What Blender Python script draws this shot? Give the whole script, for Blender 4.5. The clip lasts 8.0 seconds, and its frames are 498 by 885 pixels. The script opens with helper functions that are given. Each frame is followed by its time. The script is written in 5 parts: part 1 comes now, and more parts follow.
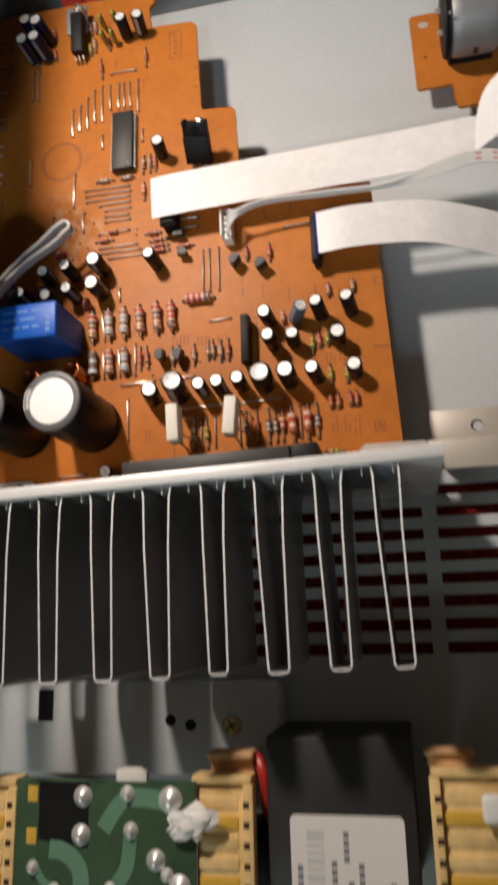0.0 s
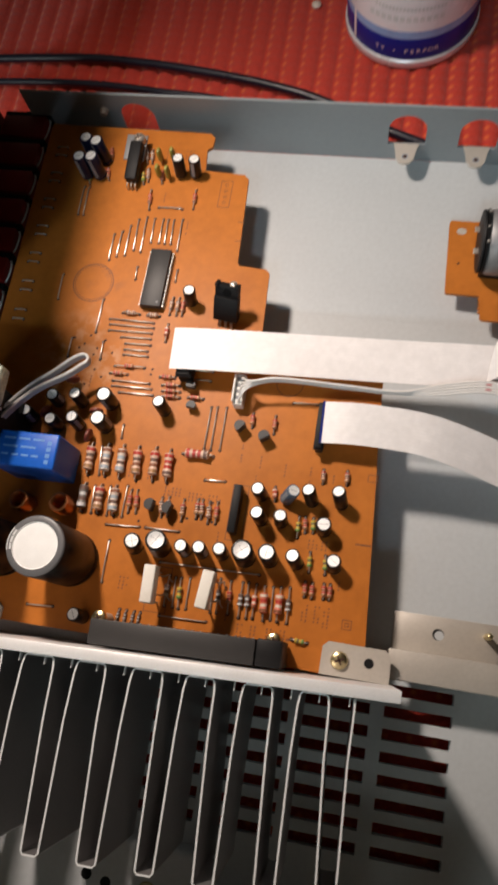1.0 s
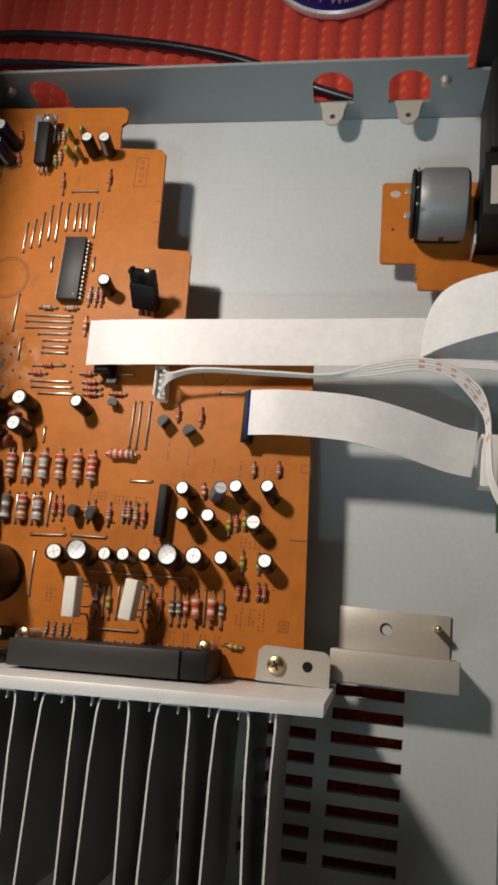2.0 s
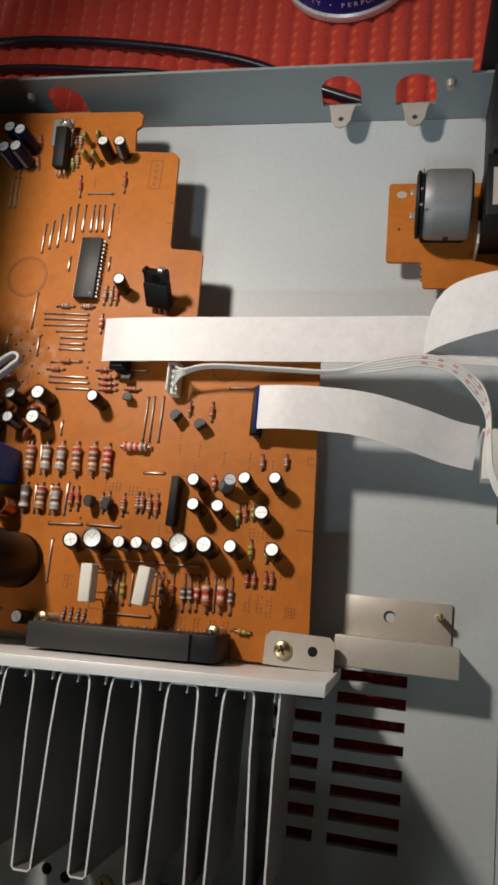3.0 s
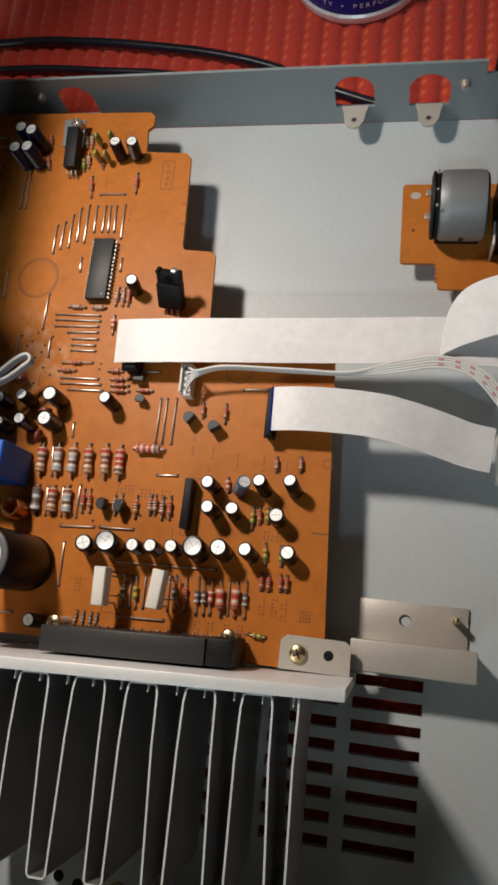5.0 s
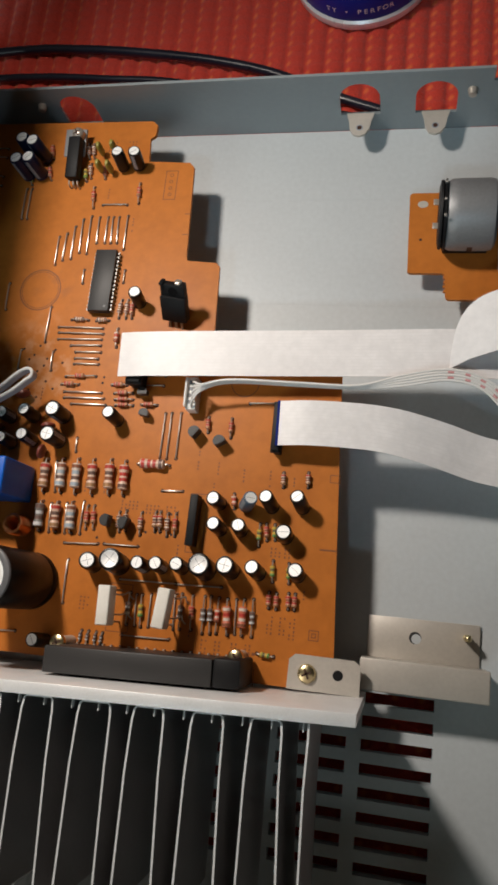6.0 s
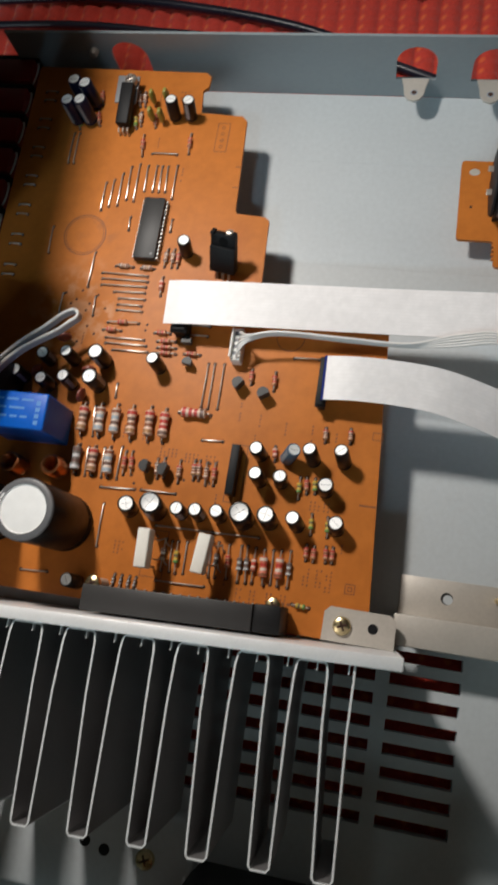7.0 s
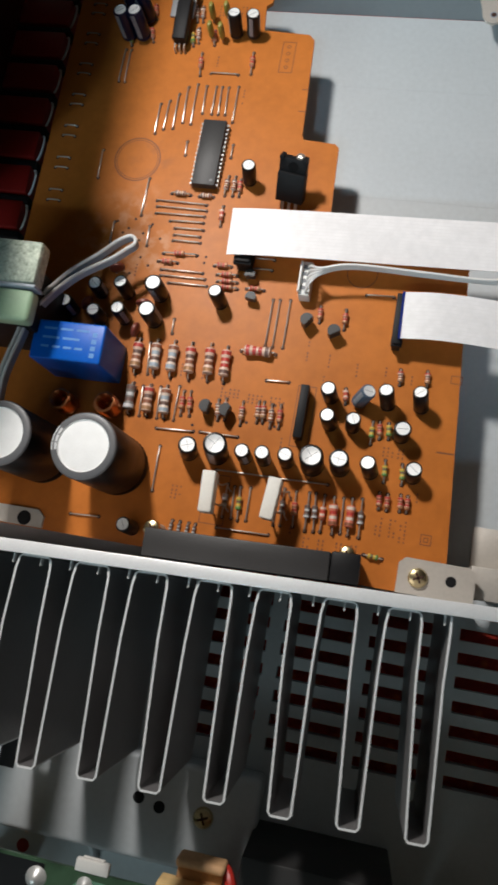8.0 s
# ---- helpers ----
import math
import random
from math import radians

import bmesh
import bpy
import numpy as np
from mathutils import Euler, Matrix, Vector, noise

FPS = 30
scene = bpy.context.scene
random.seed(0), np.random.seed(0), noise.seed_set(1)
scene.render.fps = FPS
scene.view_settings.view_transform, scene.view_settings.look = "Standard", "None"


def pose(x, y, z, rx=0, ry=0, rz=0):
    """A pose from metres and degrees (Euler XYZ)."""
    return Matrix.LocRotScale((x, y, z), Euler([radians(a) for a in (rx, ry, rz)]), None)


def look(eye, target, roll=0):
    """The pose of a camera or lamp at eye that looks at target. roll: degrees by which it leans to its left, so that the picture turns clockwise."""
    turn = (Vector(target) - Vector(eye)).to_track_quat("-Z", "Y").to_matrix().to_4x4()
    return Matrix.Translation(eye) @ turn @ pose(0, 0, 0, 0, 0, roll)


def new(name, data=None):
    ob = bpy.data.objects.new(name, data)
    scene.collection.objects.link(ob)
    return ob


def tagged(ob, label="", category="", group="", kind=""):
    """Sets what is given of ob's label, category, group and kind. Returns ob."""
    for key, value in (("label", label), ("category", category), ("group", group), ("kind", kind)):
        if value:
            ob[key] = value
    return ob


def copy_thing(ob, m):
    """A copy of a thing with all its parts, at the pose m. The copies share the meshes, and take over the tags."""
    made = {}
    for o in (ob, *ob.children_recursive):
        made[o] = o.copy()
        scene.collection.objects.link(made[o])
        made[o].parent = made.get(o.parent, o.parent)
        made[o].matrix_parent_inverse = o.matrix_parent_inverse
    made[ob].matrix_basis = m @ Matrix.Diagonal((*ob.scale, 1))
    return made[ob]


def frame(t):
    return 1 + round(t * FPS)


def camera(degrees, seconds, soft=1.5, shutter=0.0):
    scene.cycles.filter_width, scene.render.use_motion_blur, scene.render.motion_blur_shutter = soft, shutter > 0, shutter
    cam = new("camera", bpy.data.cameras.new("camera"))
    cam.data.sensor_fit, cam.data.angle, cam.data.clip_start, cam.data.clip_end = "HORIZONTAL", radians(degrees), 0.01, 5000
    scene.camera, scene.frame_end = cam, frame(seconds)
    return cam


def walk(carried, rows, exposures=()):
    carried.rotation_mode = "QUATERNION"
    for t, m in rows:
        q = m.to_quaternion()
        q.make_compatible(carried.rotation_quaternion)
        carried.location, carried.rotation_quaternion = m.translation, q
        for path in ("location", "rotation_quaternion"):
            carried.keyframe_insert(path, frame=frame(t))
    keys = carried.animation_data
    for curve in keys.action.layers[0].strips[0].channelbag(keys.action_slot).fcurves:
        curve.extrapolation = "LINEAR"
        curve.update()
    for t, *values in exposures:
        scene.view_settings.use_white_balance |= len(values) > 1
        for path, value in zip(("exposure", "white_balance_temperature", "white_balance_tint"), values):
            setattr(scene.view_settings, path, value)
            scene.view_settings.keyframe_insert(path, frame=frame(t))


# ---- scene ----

# Camera: a phone held about 27 cm over an opened amplifier. Eye in metres, turns in degrees.
cam = camera(37.76, 8.0, soft=3.0, shutter=0.5)
ROWS = [
    (0.0, -0.0008, -0.058, 0.2757, 13.24, 12.39, -1.56), (0.2, 0.0077, -0.0432, 0.2732, 14.07, 14.33, 0.18),
    (0.3, 0.0081, -0.0372, 0.2886, 15.58, 13.28, 1.31), (0.5, 0.0212, -0.019, 0.2964, 17.6, 12.64, 2.58),
    (0.7, 0.0137, -0.0075, 0.3009, 17.66, 7.14, 6.04), (1.0, -0.0061, -0.0047, 0.2972, 16.55, 7.25, 9.14),
    (1.2, 0.0201, 0.0025, 0.2819, 15.15, 12.99, 5.73), (1.5, 0.027, 0.0184, 0.2866, 14.67, 11.75, 5.39),
    (2.0, 0.023, 0.012, 0.2782, 13.8, 9.42, 5.8), (2.2, 0.0298, 0.0136, 0.2798, 13.29, 11.5, 5.41),
    (3.3, 0.0274, 0.0086, 0.2878, 13.64, 10.57, 6.49), (3.5, 0.0264, 0.009, 0.2875, 13.74, 10.69, 6.52),
    (4.0, 0.0194, 0.01, 0.2859, 13.87, 10.6, 6.29), (4.5, 0.0224, 0.0078, 0.2858, 13.9, 10.63, 6.35),
    (4.7, 0.0221, 0.0079, 0.2866, 13.8, 10.52, 6.44), (5.8, 0.023, 0.0135, 0.2814, 13.93, 11.3, 5.78),
    (6.0, 0.0198, 0.0144, 0.2826, 13.89, 10.95, 6.05), (6.5, 0.0184, 0.0131, 0.2839, 13.55, 11.44, 6.75),
    (7.0, -0.0001, -0.0026, 0.2829, 13.77, 8.94, 8.99), (7.5, -0.0165, -0.011, 0.27, 11.97, 7.61, 9.63),
    (8.0, -0.0289, -0.0143, 0.2684, 11.74, 7.74, 10.03),
]
EXPOSURES = [(0.0, 0.2, 6600, 14), (0.5, 0.27, 6700, 19), (1.0, 0.2, 6650, 16), (1.5, 0.1, 6500, 12), (2.2, -0.06, 6350, 10), (6.5, -0.07, 6200, 10), (7.0, 0.0, 5950, 8), (8.0, 0.12, 5800, 8)]
walk(cam, [(t, pose(x, y, z, rx, ry, rz)) for t, x, y, z, rx, ry, rz in ROWS], EXPOSURES)

# World: a dim room at evening, faintly blue through an added window. One warm lamp over the table.
world = bpy.data.worlds.new("room_air")
world.use_nodes = True
scene.world = world
world.node_tree.nodes["Background"].inputs[0].default_value = (0.55, 0.64, 0.74, 1)
world.node_tree.nodes["Background"].inputs[1].default_value = 0.12
LAMP = (-0.164, 0.207, 0.288)
lamp_data = bpy.data.lights.new("desk_lamp_light", "SPOT")
lamp_data.energy, lamp_data.color, lamp_data.shadow_soft_size = 4.15, (1.0, 0.88, 0.755), 0.017
lamp_data.spot_size, lamp_data.spot_blend = radians(180), 1.0
lamp_light = new("desk_lamp_light", lamp_data)
lamp_light.matrix_world = look(LAMP, (0.1, -0.195, 0.03))
# Soft fill added to brighten the front floor and fins; its window is unseen.
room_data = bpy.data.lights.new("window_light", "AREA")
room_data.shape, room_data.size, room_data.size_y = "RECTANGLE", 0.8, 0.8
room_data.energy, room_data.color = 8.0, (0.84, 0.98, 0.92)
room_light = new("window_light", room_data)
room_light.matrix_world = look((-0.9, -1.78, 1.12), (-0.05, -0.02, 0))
# Unseen cool light from the south; cone edge added to stop it before the heatsink.
cool_spot_data = bpy.data.lights.new("ceiling_spot_light", "SPOT")
cool_spot_data.energy, cool_spot_data.color, cool_spot_data.shadow_soft_size = 16.0, (0.66, 0.88, 1.0), 0.06
cool_spot_data.spot_size, cool_spot_data.spot_blend = radians(19.4), 0.04
cool_spot = new("ceiling_spot_light", cool_spot_data)
cool_spot.matrix_world = look((-0.1, -1.1, 1.55), (0.0, 0.5, 0.0))

MM = 0.001
FLOOR = -22.2          # chassis floor below the board's top, in mm
CLOTH = -34.0


# ---------- materials ----------
def mat(name, base, rough=0.5, metal=0.0, vary=0.12, grain=900.0, blotch=60.0, bump=0.1, tint=None, coat=0.0, spec=0.5):
    """A node material: base colour varied at two scales, roughness varied, fine relief."""
    m = bpy.data.materials.new(name)
    m.use_nodes = True
    nt = m.node_tree
    b = nt.nodes["Principled BSDF"]
    co = nt.nodes.new("ShaderNodeTexCoord")
    n1, n2 = nt.nodes.new("ShaderNodeTexNoise"), nt.nodes.new("ShaderNodeTexNoise")
    n1.inputs["Scale"].default_value, n2.inputs["Scale"].default_value = grain, blotch
    n1.inputs["Detail"].default_value, n2.inputs["Detail"].default_value = 4, 5
    for n in (n1, n2):
        nt.links.new(co.outputs["Object"], n.inputs["Vector"])
    add = nt.nodes.new("ShaderNodeMath")
    add.operation = "ADD"
    nt.links.new(n1.outputs[0], add.inputs[0])
    nt.links.new(n2.outputs[0], add.inputs[1])
    rnd = nt.nodes.new("ShaderNodeObjectInfo")
    add2 = nt.nodes.new("ShaderNodeMath")
    add2.operation = "MULTIPLY_ADD"
    nt.links.new(rnd.outputs["Random"], add2.inputs[0])
    add2.inputs[1].default_value = 0.25
    nt.links.new(add.outputs[0], add2.inputs[2])
    ramp = nt.nodes.new("ShaderNodeMapRange")
    ramp.inputs[1].default_value, ramp.inputs[2].default_value = 0.65, 1.55
    nt.links.new(add2.outputs[0], ramp.inputs[0])
    mix = nt.nodes.new("ShaderNodeMix")
    mix.data_type = "RGBA"
    dark = [c * (1 - vary) for c in base]
    light = tint or [min(1, c * (1 + vary)) for c in base]
    mix.inputs["A"].default_value, mix.inputs["B"].default_value = (*dark, 1), (*light, 1)
    nt.links.new(ramp.outputs[0], mix.inputs["Factor"])
    nt.links.new(mix.outputs["Result"], b.inputs["Base Color"])
    rr = nt.nodes.new("ShaderNodeMapRange")
    rr.inputs[3].default_value, rr.inputs[4].default_value = max(0.03, rough - 0.09), min(1, rough + 0.09)
    nt.links.new(n2.outputs[0], rr.inputs[0])
    nt.links.new(rr.outputs[0], b.inputs["Roughness"])
    b.inputs["Metallic"].default_value = metal
    b.inputs["Coat Weight"].default_value = coat
    b.inputs["Specular IOR Level"].default_value = spec
    if bump:
        bp = nt.nodes.new("ShaderNodeBump")
        bp.inputs["Strength"].default_value, bp.inputs["Distance"].default_value = bump, 0.0002
        nt.links.new(n1.outputs[0], bp.inputs["Height"])
        nt.links.new(bp.outputs[0], b.inputs["Normal"])
    return m


PHENOLIC = mat("phenolic_board", (0.49, 0.157, 0.026), 0.42, vary=0.16, grain=260, blotch=35, bump=0.05, spec=0.16)


def flux_stain(m, centre, radius, colour, strength):
    """Dried pale flux: a mottled stain round one place of the board."""
    nt = m.node_tree
    b = nt.nodes["Principled BSDF"]
    under = b.inputs["Base Color"].links[0].from_socket
    co = nt.nodes.new("ShaderNodeTexCoord")
    far = nt.nodes.new("ShaderNodeVectorMath")
    far.operation = "DISTANCE"
    far.inputs[1].default_value = centre
    nt.links.new(co.outputs["Object"], far.inputs[0])
    fade = nt.nodes.new("ShaderNodeMapRange")
    fade.interpolation_type = "SMOOTHSTEP"
    fade.inputs[1].default_value, fade.inputs[2].default_value = radius, radius * 0.3
    nt.links.new(far.outputs["Value"], fade.inputs[0])
    spots = nt.nodes.new("ShaderNodeTexNoise")
    spots.inputs["Scale"].default_value, spots.inputs["Detail"].default_value = 210, 6
    nt.links.new(co.outputs["Object"], spots.inputs["Vector"])
    cut = nt.nodes.new("ShaderNodeMapRange")
    cut.inputs[1].default_value, cut.inputs[2].default_value, cut.inputs[4].default_value = 0.46, 0.66, strength
    nt.links.new(spots.outputs[0], cut.inputs[0])
    both = nt.nodes.new("ShaderNodeMath")
    both.operation = "MULTIPLY"
    nt.links.new(fade.outputs[0], both.inputs[0])
    nt.links.new(cut.outputs[0], both.inputs[1])
    mix = nt.nodes.new("ShaderNodeMix")
    mix.data_type = "RGBA"
    mix.inputs["B"].default_value = (*colour, 1)
    nt.links.new(both.outputs[0], mix.inputs["Factor"])
    nt.links.new(under, mix.inputs["A"])
    nt.links.new(mix.outputs["Result"], b.inputs["Base Color"])


flux_stain(PHENOLIC, (-0.128, 0.1, 0.0016), 0.03, (0.66, 0.36, 0.2), 0.55)
flux_stain(PHENOLIC, (-0.128, 0.137, 0.0016), 0.012, (0.3, 0.12, 0.05), 0.5)
PRINT = mat("brown_print", (0.19, 0.06, 0.018), 0.6, vary=0.2)
PAD = mat("dark_hole", (0.05, 0.018, 0.008), 0.7)
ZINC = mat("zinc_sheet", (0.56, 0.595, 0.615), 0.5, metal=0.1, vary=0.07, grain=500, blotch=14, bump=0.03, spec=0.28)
# Same zinc as the floor, darkened for the low wall's shaded inner face.
ZINC_SHADED = mat("zinc_shaded", (0.29, 0.325, 0.345), 0.48, metal=0.25, vary=0.05, grain=500, blotch=14, bump=0.02)
BRACKET = mat("bracket_steel", (0.56, 0.52, 0.465), 0.45, metal=0.3, vary=0.08, grain=700, blotch=80, bump=0.05)
ALU = mat("bare_aluminium", (0.92, 0.92, 0.92), 0.4, metal=0.25, vary=0.06, grain=1500, blotch=90, bump=0.12)
FIN = mat("dull_fin_sheet", (0.38, 0.37, 0.37), 0.4, metal=0.7, vary=0.1, grain=800, blotch=60, bump=0.05)
CAN_TOP = mat("brushed_can_top", (0.9, 0.9, 0.89), 0.5, metal=0.3, vary=0.06, grain=2500, blotch=300, bump=0.1)
BLACK = mat("black_sleeve", (0.006, 0.006, 0.007), 0.33, vary=0.2, blotch=400, bump=0.03, spec=0.3)
BIGBLACK = mat("glossy_black_sleeve", (0.004, 0.004, 0.0045), 0.34, vary=0.2, blotch=200, bump=0.03, spec=0.12)
NAVY = mat("navy_sleeve", (0.006, 0.009, 0.03), 0.3, vary=0.3, bump=0.03, spec=0.25)
STEELBLUE = mat("blue_grey_sleeve", (0.08, 0.12, 0.17), 0.4, vary=0.2, bump=0.03)
COLLAR = mat("grey_sleeve_collar", (0.11, 0.11, 0.115), 0.45, vary=0.15)
REDPLASTIC = mat("dark_red_plastic", (0.24, 0.01, 0.007), 0.4, vary=0.15)
SLEEVEPRINT = mat("faded_sleeve_print", (0.3, 0.31, 0.33), 0.5)
GREYPRINT = mat("grey_sleeve_print", (0.62, 0.62, 0.62), 0.5)
PLASTIC = mat("black_plastic", (0.007, 0.007, 0.008), 0.55, vary=0.25, bump=0.12, spec=0.25)
MOULD = mat("dark_grey_moulding", (0.026, 0.025, 0.025), 0.5, vary=0.15, grain=1800, bump=0.2)
CERAMIC = mat("white_ceramic", (0.8, 0.77, 0.7), 0.6, vary=0.06, grain=1500, bump=0.15)
TIN = mat("tinned_wire", (0.52, 0.46, 0.4), 0.34, metal=0.6, vary=0.1, bump=0.0)
PIN = mat("dull_chip_pin", (0.42, 0.4, 0.37), 0.45, metal=0.5, vary=0.15)
BRASS = mat("passivated_screw", (0.62, 0.52, 0.3), 0.28, metal=1.0, vary=0.15, bump=0.02)
WHITE = mat("white_plastic", (0.8, 0.78, 0.74), 0.5, vary=0.04)
FLEX = mat("white_flex_ribbon", (0.8, 0.775, 0.775), 0.42, vary=0.09, grain=420, blotch=130, bump=0.12, spec=0.35)
FLEXLINE = mat("ribbon_conductor_line", (0.77, 0.745, 0.74), 0.4, vary=0.04)
PALEWIRE = mat("pale_wire", (0.72, 0.7, 0.68), 0.45, vary=0.05)
PINKPRINT = mat("pink_wire_print", (0.62, 0.3, 0.3), 0.5)
GREYWIRE = mat("grey_wire", (0.34, 0.37, 0.42), 0.45)
BLUE = mat("blue_relay_plastic", (0.005, 0.1, 0.5), 0.4, vary=0.12, bump=0.04, spec=0.3)
GREENTAPE = mat("pale_green_tape", (0.3, 0.42, 0.27), 0.5, vary=0.08, blotch=60, bump=0.03)
RELAYPRINT = mat("faded_relay_print", (0.09, 0.24, 0.55), 0.5)
BLUETAPE = mat("blue_stiffener", (0.012, 0.028, 0.22), 0.4)
DISC = mat("brown_ceramic_dip", (0.22, 0.05, 0.03), 0.4, vary=0.15)
COPPER = mat("lacquered_copper", (0.5, 0.2, 0.08), 0.3, metal=0.9, vary=0.15)
TAN = mat("tan_resistor", (0.74, 0.52, 0.4), 0.45, vary=0.06, bump=0.03)
PINK = mat("pink_resistor", (0.62, 0.27, 0.18), 0.45, vary=0.06, bump=0.03)
REDRES = mat("red_resistor", (0.68, 0.2, 0.12), 0.45, vary=0.08, bump=0.03)
SLATE = mat("slate_resistor", (0.2, 0.18, 0.165), 0.45, vary=0.08, bump=0.03)
GREENRES = mat("olive_green_resistor", (0.35, 0.36, 0.08), 0.45, vary=0.08, bump=0.03)
CREAM = mat("cream_resistor", (0.76, 0.62, 0.52), 0.45, vary=0.06, bump=0.03)
OLIVE = mat("olive_dipped_film", (0.3, 0.26, 0.05), 0.4, vary=0.15)
B_RED = mat("red_band", (0.5, 0.05, 0.035), 0.45)
B_BLACK = mat("black_band", (0.16, 0.09, 0.07), 0.45)
B_BROWN = mat("brown_band", (0.28, 0.1, 0.05), 0.45)
B_BLUE = mat("blue_band", (0.36, 0.42, 0.47), 0.45)
B_GOLD = mat("gold_band", (0.42, 0.22, 0.1), 0.4, metal=0.2)
B_GREEN = mat("green_band", (0.1, 0.25, 0.06), 0.45)
GREENPCB = mat("green_solder_mask", (0.05, 0.1, 0.055), 0.35, vary=0.2, grain=400, blotch=90, bump=0.05)
TRACE = mat("light_green_trace", (0.13, 0.27, 0.18), 0.35, vary=0.12)
SOLDER = mat("solder", (0.82, 0.82, 0.8), 0.36, metal=0.55, vary=0.1, bump=0.1)
BOBBIN = mat("amber_bobbin", (0.82, 0.57, 0.25), 0.45, vary=0.22, grain=300, blotch=120, bump=0.1)
TANPAPER = mat("tan_paper", (0.6, 0.36, 0.18), 0.7, vary=0.15, bump=0.05)
YELLOW = mat("yellow_tape", (0.7, 0.42, 0.06), 0.4, vary=0.15)
SILICONE = mat("white_silicone", (0.82, 0.82, 0.8), 0.4, vary=0.05)
LABEL = mat("white_paper_label", (0.8, 0.77, 0.74), 0.6, vary=0.04)
INK = mat("grey_label_ink", (0.2, 0.2, 0.21), 0.6)
REDWIRE = mat("red_wire", (0.5, 0.03, 0.02), 0.4)
PALEGREEN = mat("pale_green_lamination", (0.3, 0.36, 0.27), 0.55, metal=0.15, vary=0.4, grain=1100, blotch=420, bump=0.7, tint=(0.66, 0.72, 0.6), spec=0.3)
MOTOR = mat("grey_motor_can", (0.27, 0.275, 0.285), 0.5, metal=0.4, vary=0.12, bump=0.03)
CANWHITE = mat("white_printed_tin", (0.78, 0.75, 0.78), 0.28, vary=0.03, bump=0.0, coat=0.3)
CANBLUE = mat("blue_printed_tin", (0.001, 0.022, 0.28), 0.35, vary=0.08, bump=0.0, coat=0.0, spec=0.2)
CANFADE = mat("lavender_printed_tin", (0.26, 0.38, 0.64), 0.35, vary=0.15, grain=200, bump=0.0, coat=0.0, spec=0.25)
CANRIM = mat("tin_rim", (0.8, 0.8, 0.82), 0.3, metal=0.25, bump=0.0)
CABLE = mat("black_cable", (0.014, 0.014, 0.026), 0.3, vary=0.2, bump=0.05)
WALLPAINT = mat("room_wall_paint", (0.5, 0.46, 0.4), 0.85, vary=0.05, grain=60, blotch=2, bump=0.1)
WOOD = mat("table_wood", (0.25, 0.14, 0.07), 0.5, vary=0.2, grain=90, blotch=6)


def cloth_material():
    """Red quilted cloth with a line of orange stitches in each furrow."""
    m = bpy.data.materials.new("red_ribbed_cloth")
    m.use_nodes = True
    nt = m.node_tree
    b = nt.nodes["Principled BSDF"]
    co = nt.nodes.new("ShaderNodeTexCoord")
    sep = nt.nodes.new("ShaderNodeSeparateXYZ")
    nt.links.new(co.outputs["Object"], sep.inputs[0])

    def math_node(op, a, b2=None, c=None):
        n = nt.nodes.new("ShaderNodeMath")
        n.operation = op
        for i, v in enumerate((a, b2, c)):
            if v is None:
                continue
            if isinstance(v, (int, float)):
                n.inputs[i].default_value = v
            else:
                nt.links.new(v, n.inputs[i])
        return n.outputs[0]

    noisy = nt.nodes.new("ShaderNodeTexNoise")
    noisy.inputs["Scale"].default_value = 120
    nt.links.new(co.outputs["Object"], noisy.inputs["Vector"])
    wob = math_node("MULTIPLY", noisy.outputs[0], 0.1)
    u = math_node("ADD", math_node("MULTIPLY_ADD", sep.outputs[0], 1 / (PITCH * MM), 0.354 - 0.17), wob)
    v = math_node("ADD", math_node("MULTIPLY_ADD", sep.outputs[1], 1 / (STITCH * MM), 0.74 - 0.06), wob)
    du = math_node("MULTIPLY", math_node("SUBTRACT", math_node("FRACT", u), 0.5), PITCH)
    dv = math_node("MULTIPLY", math_node("SUBTRACT", math_node("FRACT", v), 0.5), STITCH)
    d = math_node("SQRT", math_node("ADD", math_node("MULTIPLY", du, du), math_node("MULTIPLY", dv, dv)))
    spot = nt.nodes.new("ShaderNodeMapRange")
    spot.inputs[1].default_value, spot.inputs[2].default_value, spot.inputs[3].default_value, spot.inputs[4].default_value = 0.6, 1.8, 0.72, 0.0
    nt.links.new(d, spot.inputs[0])
    fine = nt.nodes.new("ShaderNodeTexNoise")
    fine.inputs["Scale"].default_value, fine.inputs["Detail"].default_value = 900, 4
    nt.links.new(co.outputs["Object"], fine.inputs["Vector"])
    red = nt.nodes.new("ShaderNodeMix")
    red.data_type = "RGBA"
    red.inputs["A"].default_value, red.inputs["B"].default_value = (0.48, 0.03, 0.016, 1), (0.74, 0.064, 0.034, 1)
    nt.links.new(fine.outputs[0], red.inputs["Factor"])
    mix = nt.nodes.new("ShaderNodeMix")
    mix.data_type = "RGBA"
    mix.inputs["B"].default_value = (0.82, 0.17, 0.038, 1)
    nt.links.new(red.outputs["Result"], mix.inputs["A"])
    nt.links.new(spot.outputs[0], mix.inputs["Factor"])
    nt.links.new(mix.outputs["Result"], b.inputs["Base Color"])
    b.inputs["Roughness"].default_value = 0.85
    b.inputs["Sheen Weight"].default_value = 0.25
    bp = nt.nodes.new("ShaderNodeBump")
    bp.inputs["Strength"].default_value, bp.inputs["Distance"].default_value = 0.8, 0.0007
    nt.links.new(fine.outputs[0], bp.inputs["Height"])
    nt.links.new(bp.outputs[0], b.inputs["Normal"])
    return m


PITCH, STITCH = 9.6, 5.8
CLOTHMAT = cloth_material()


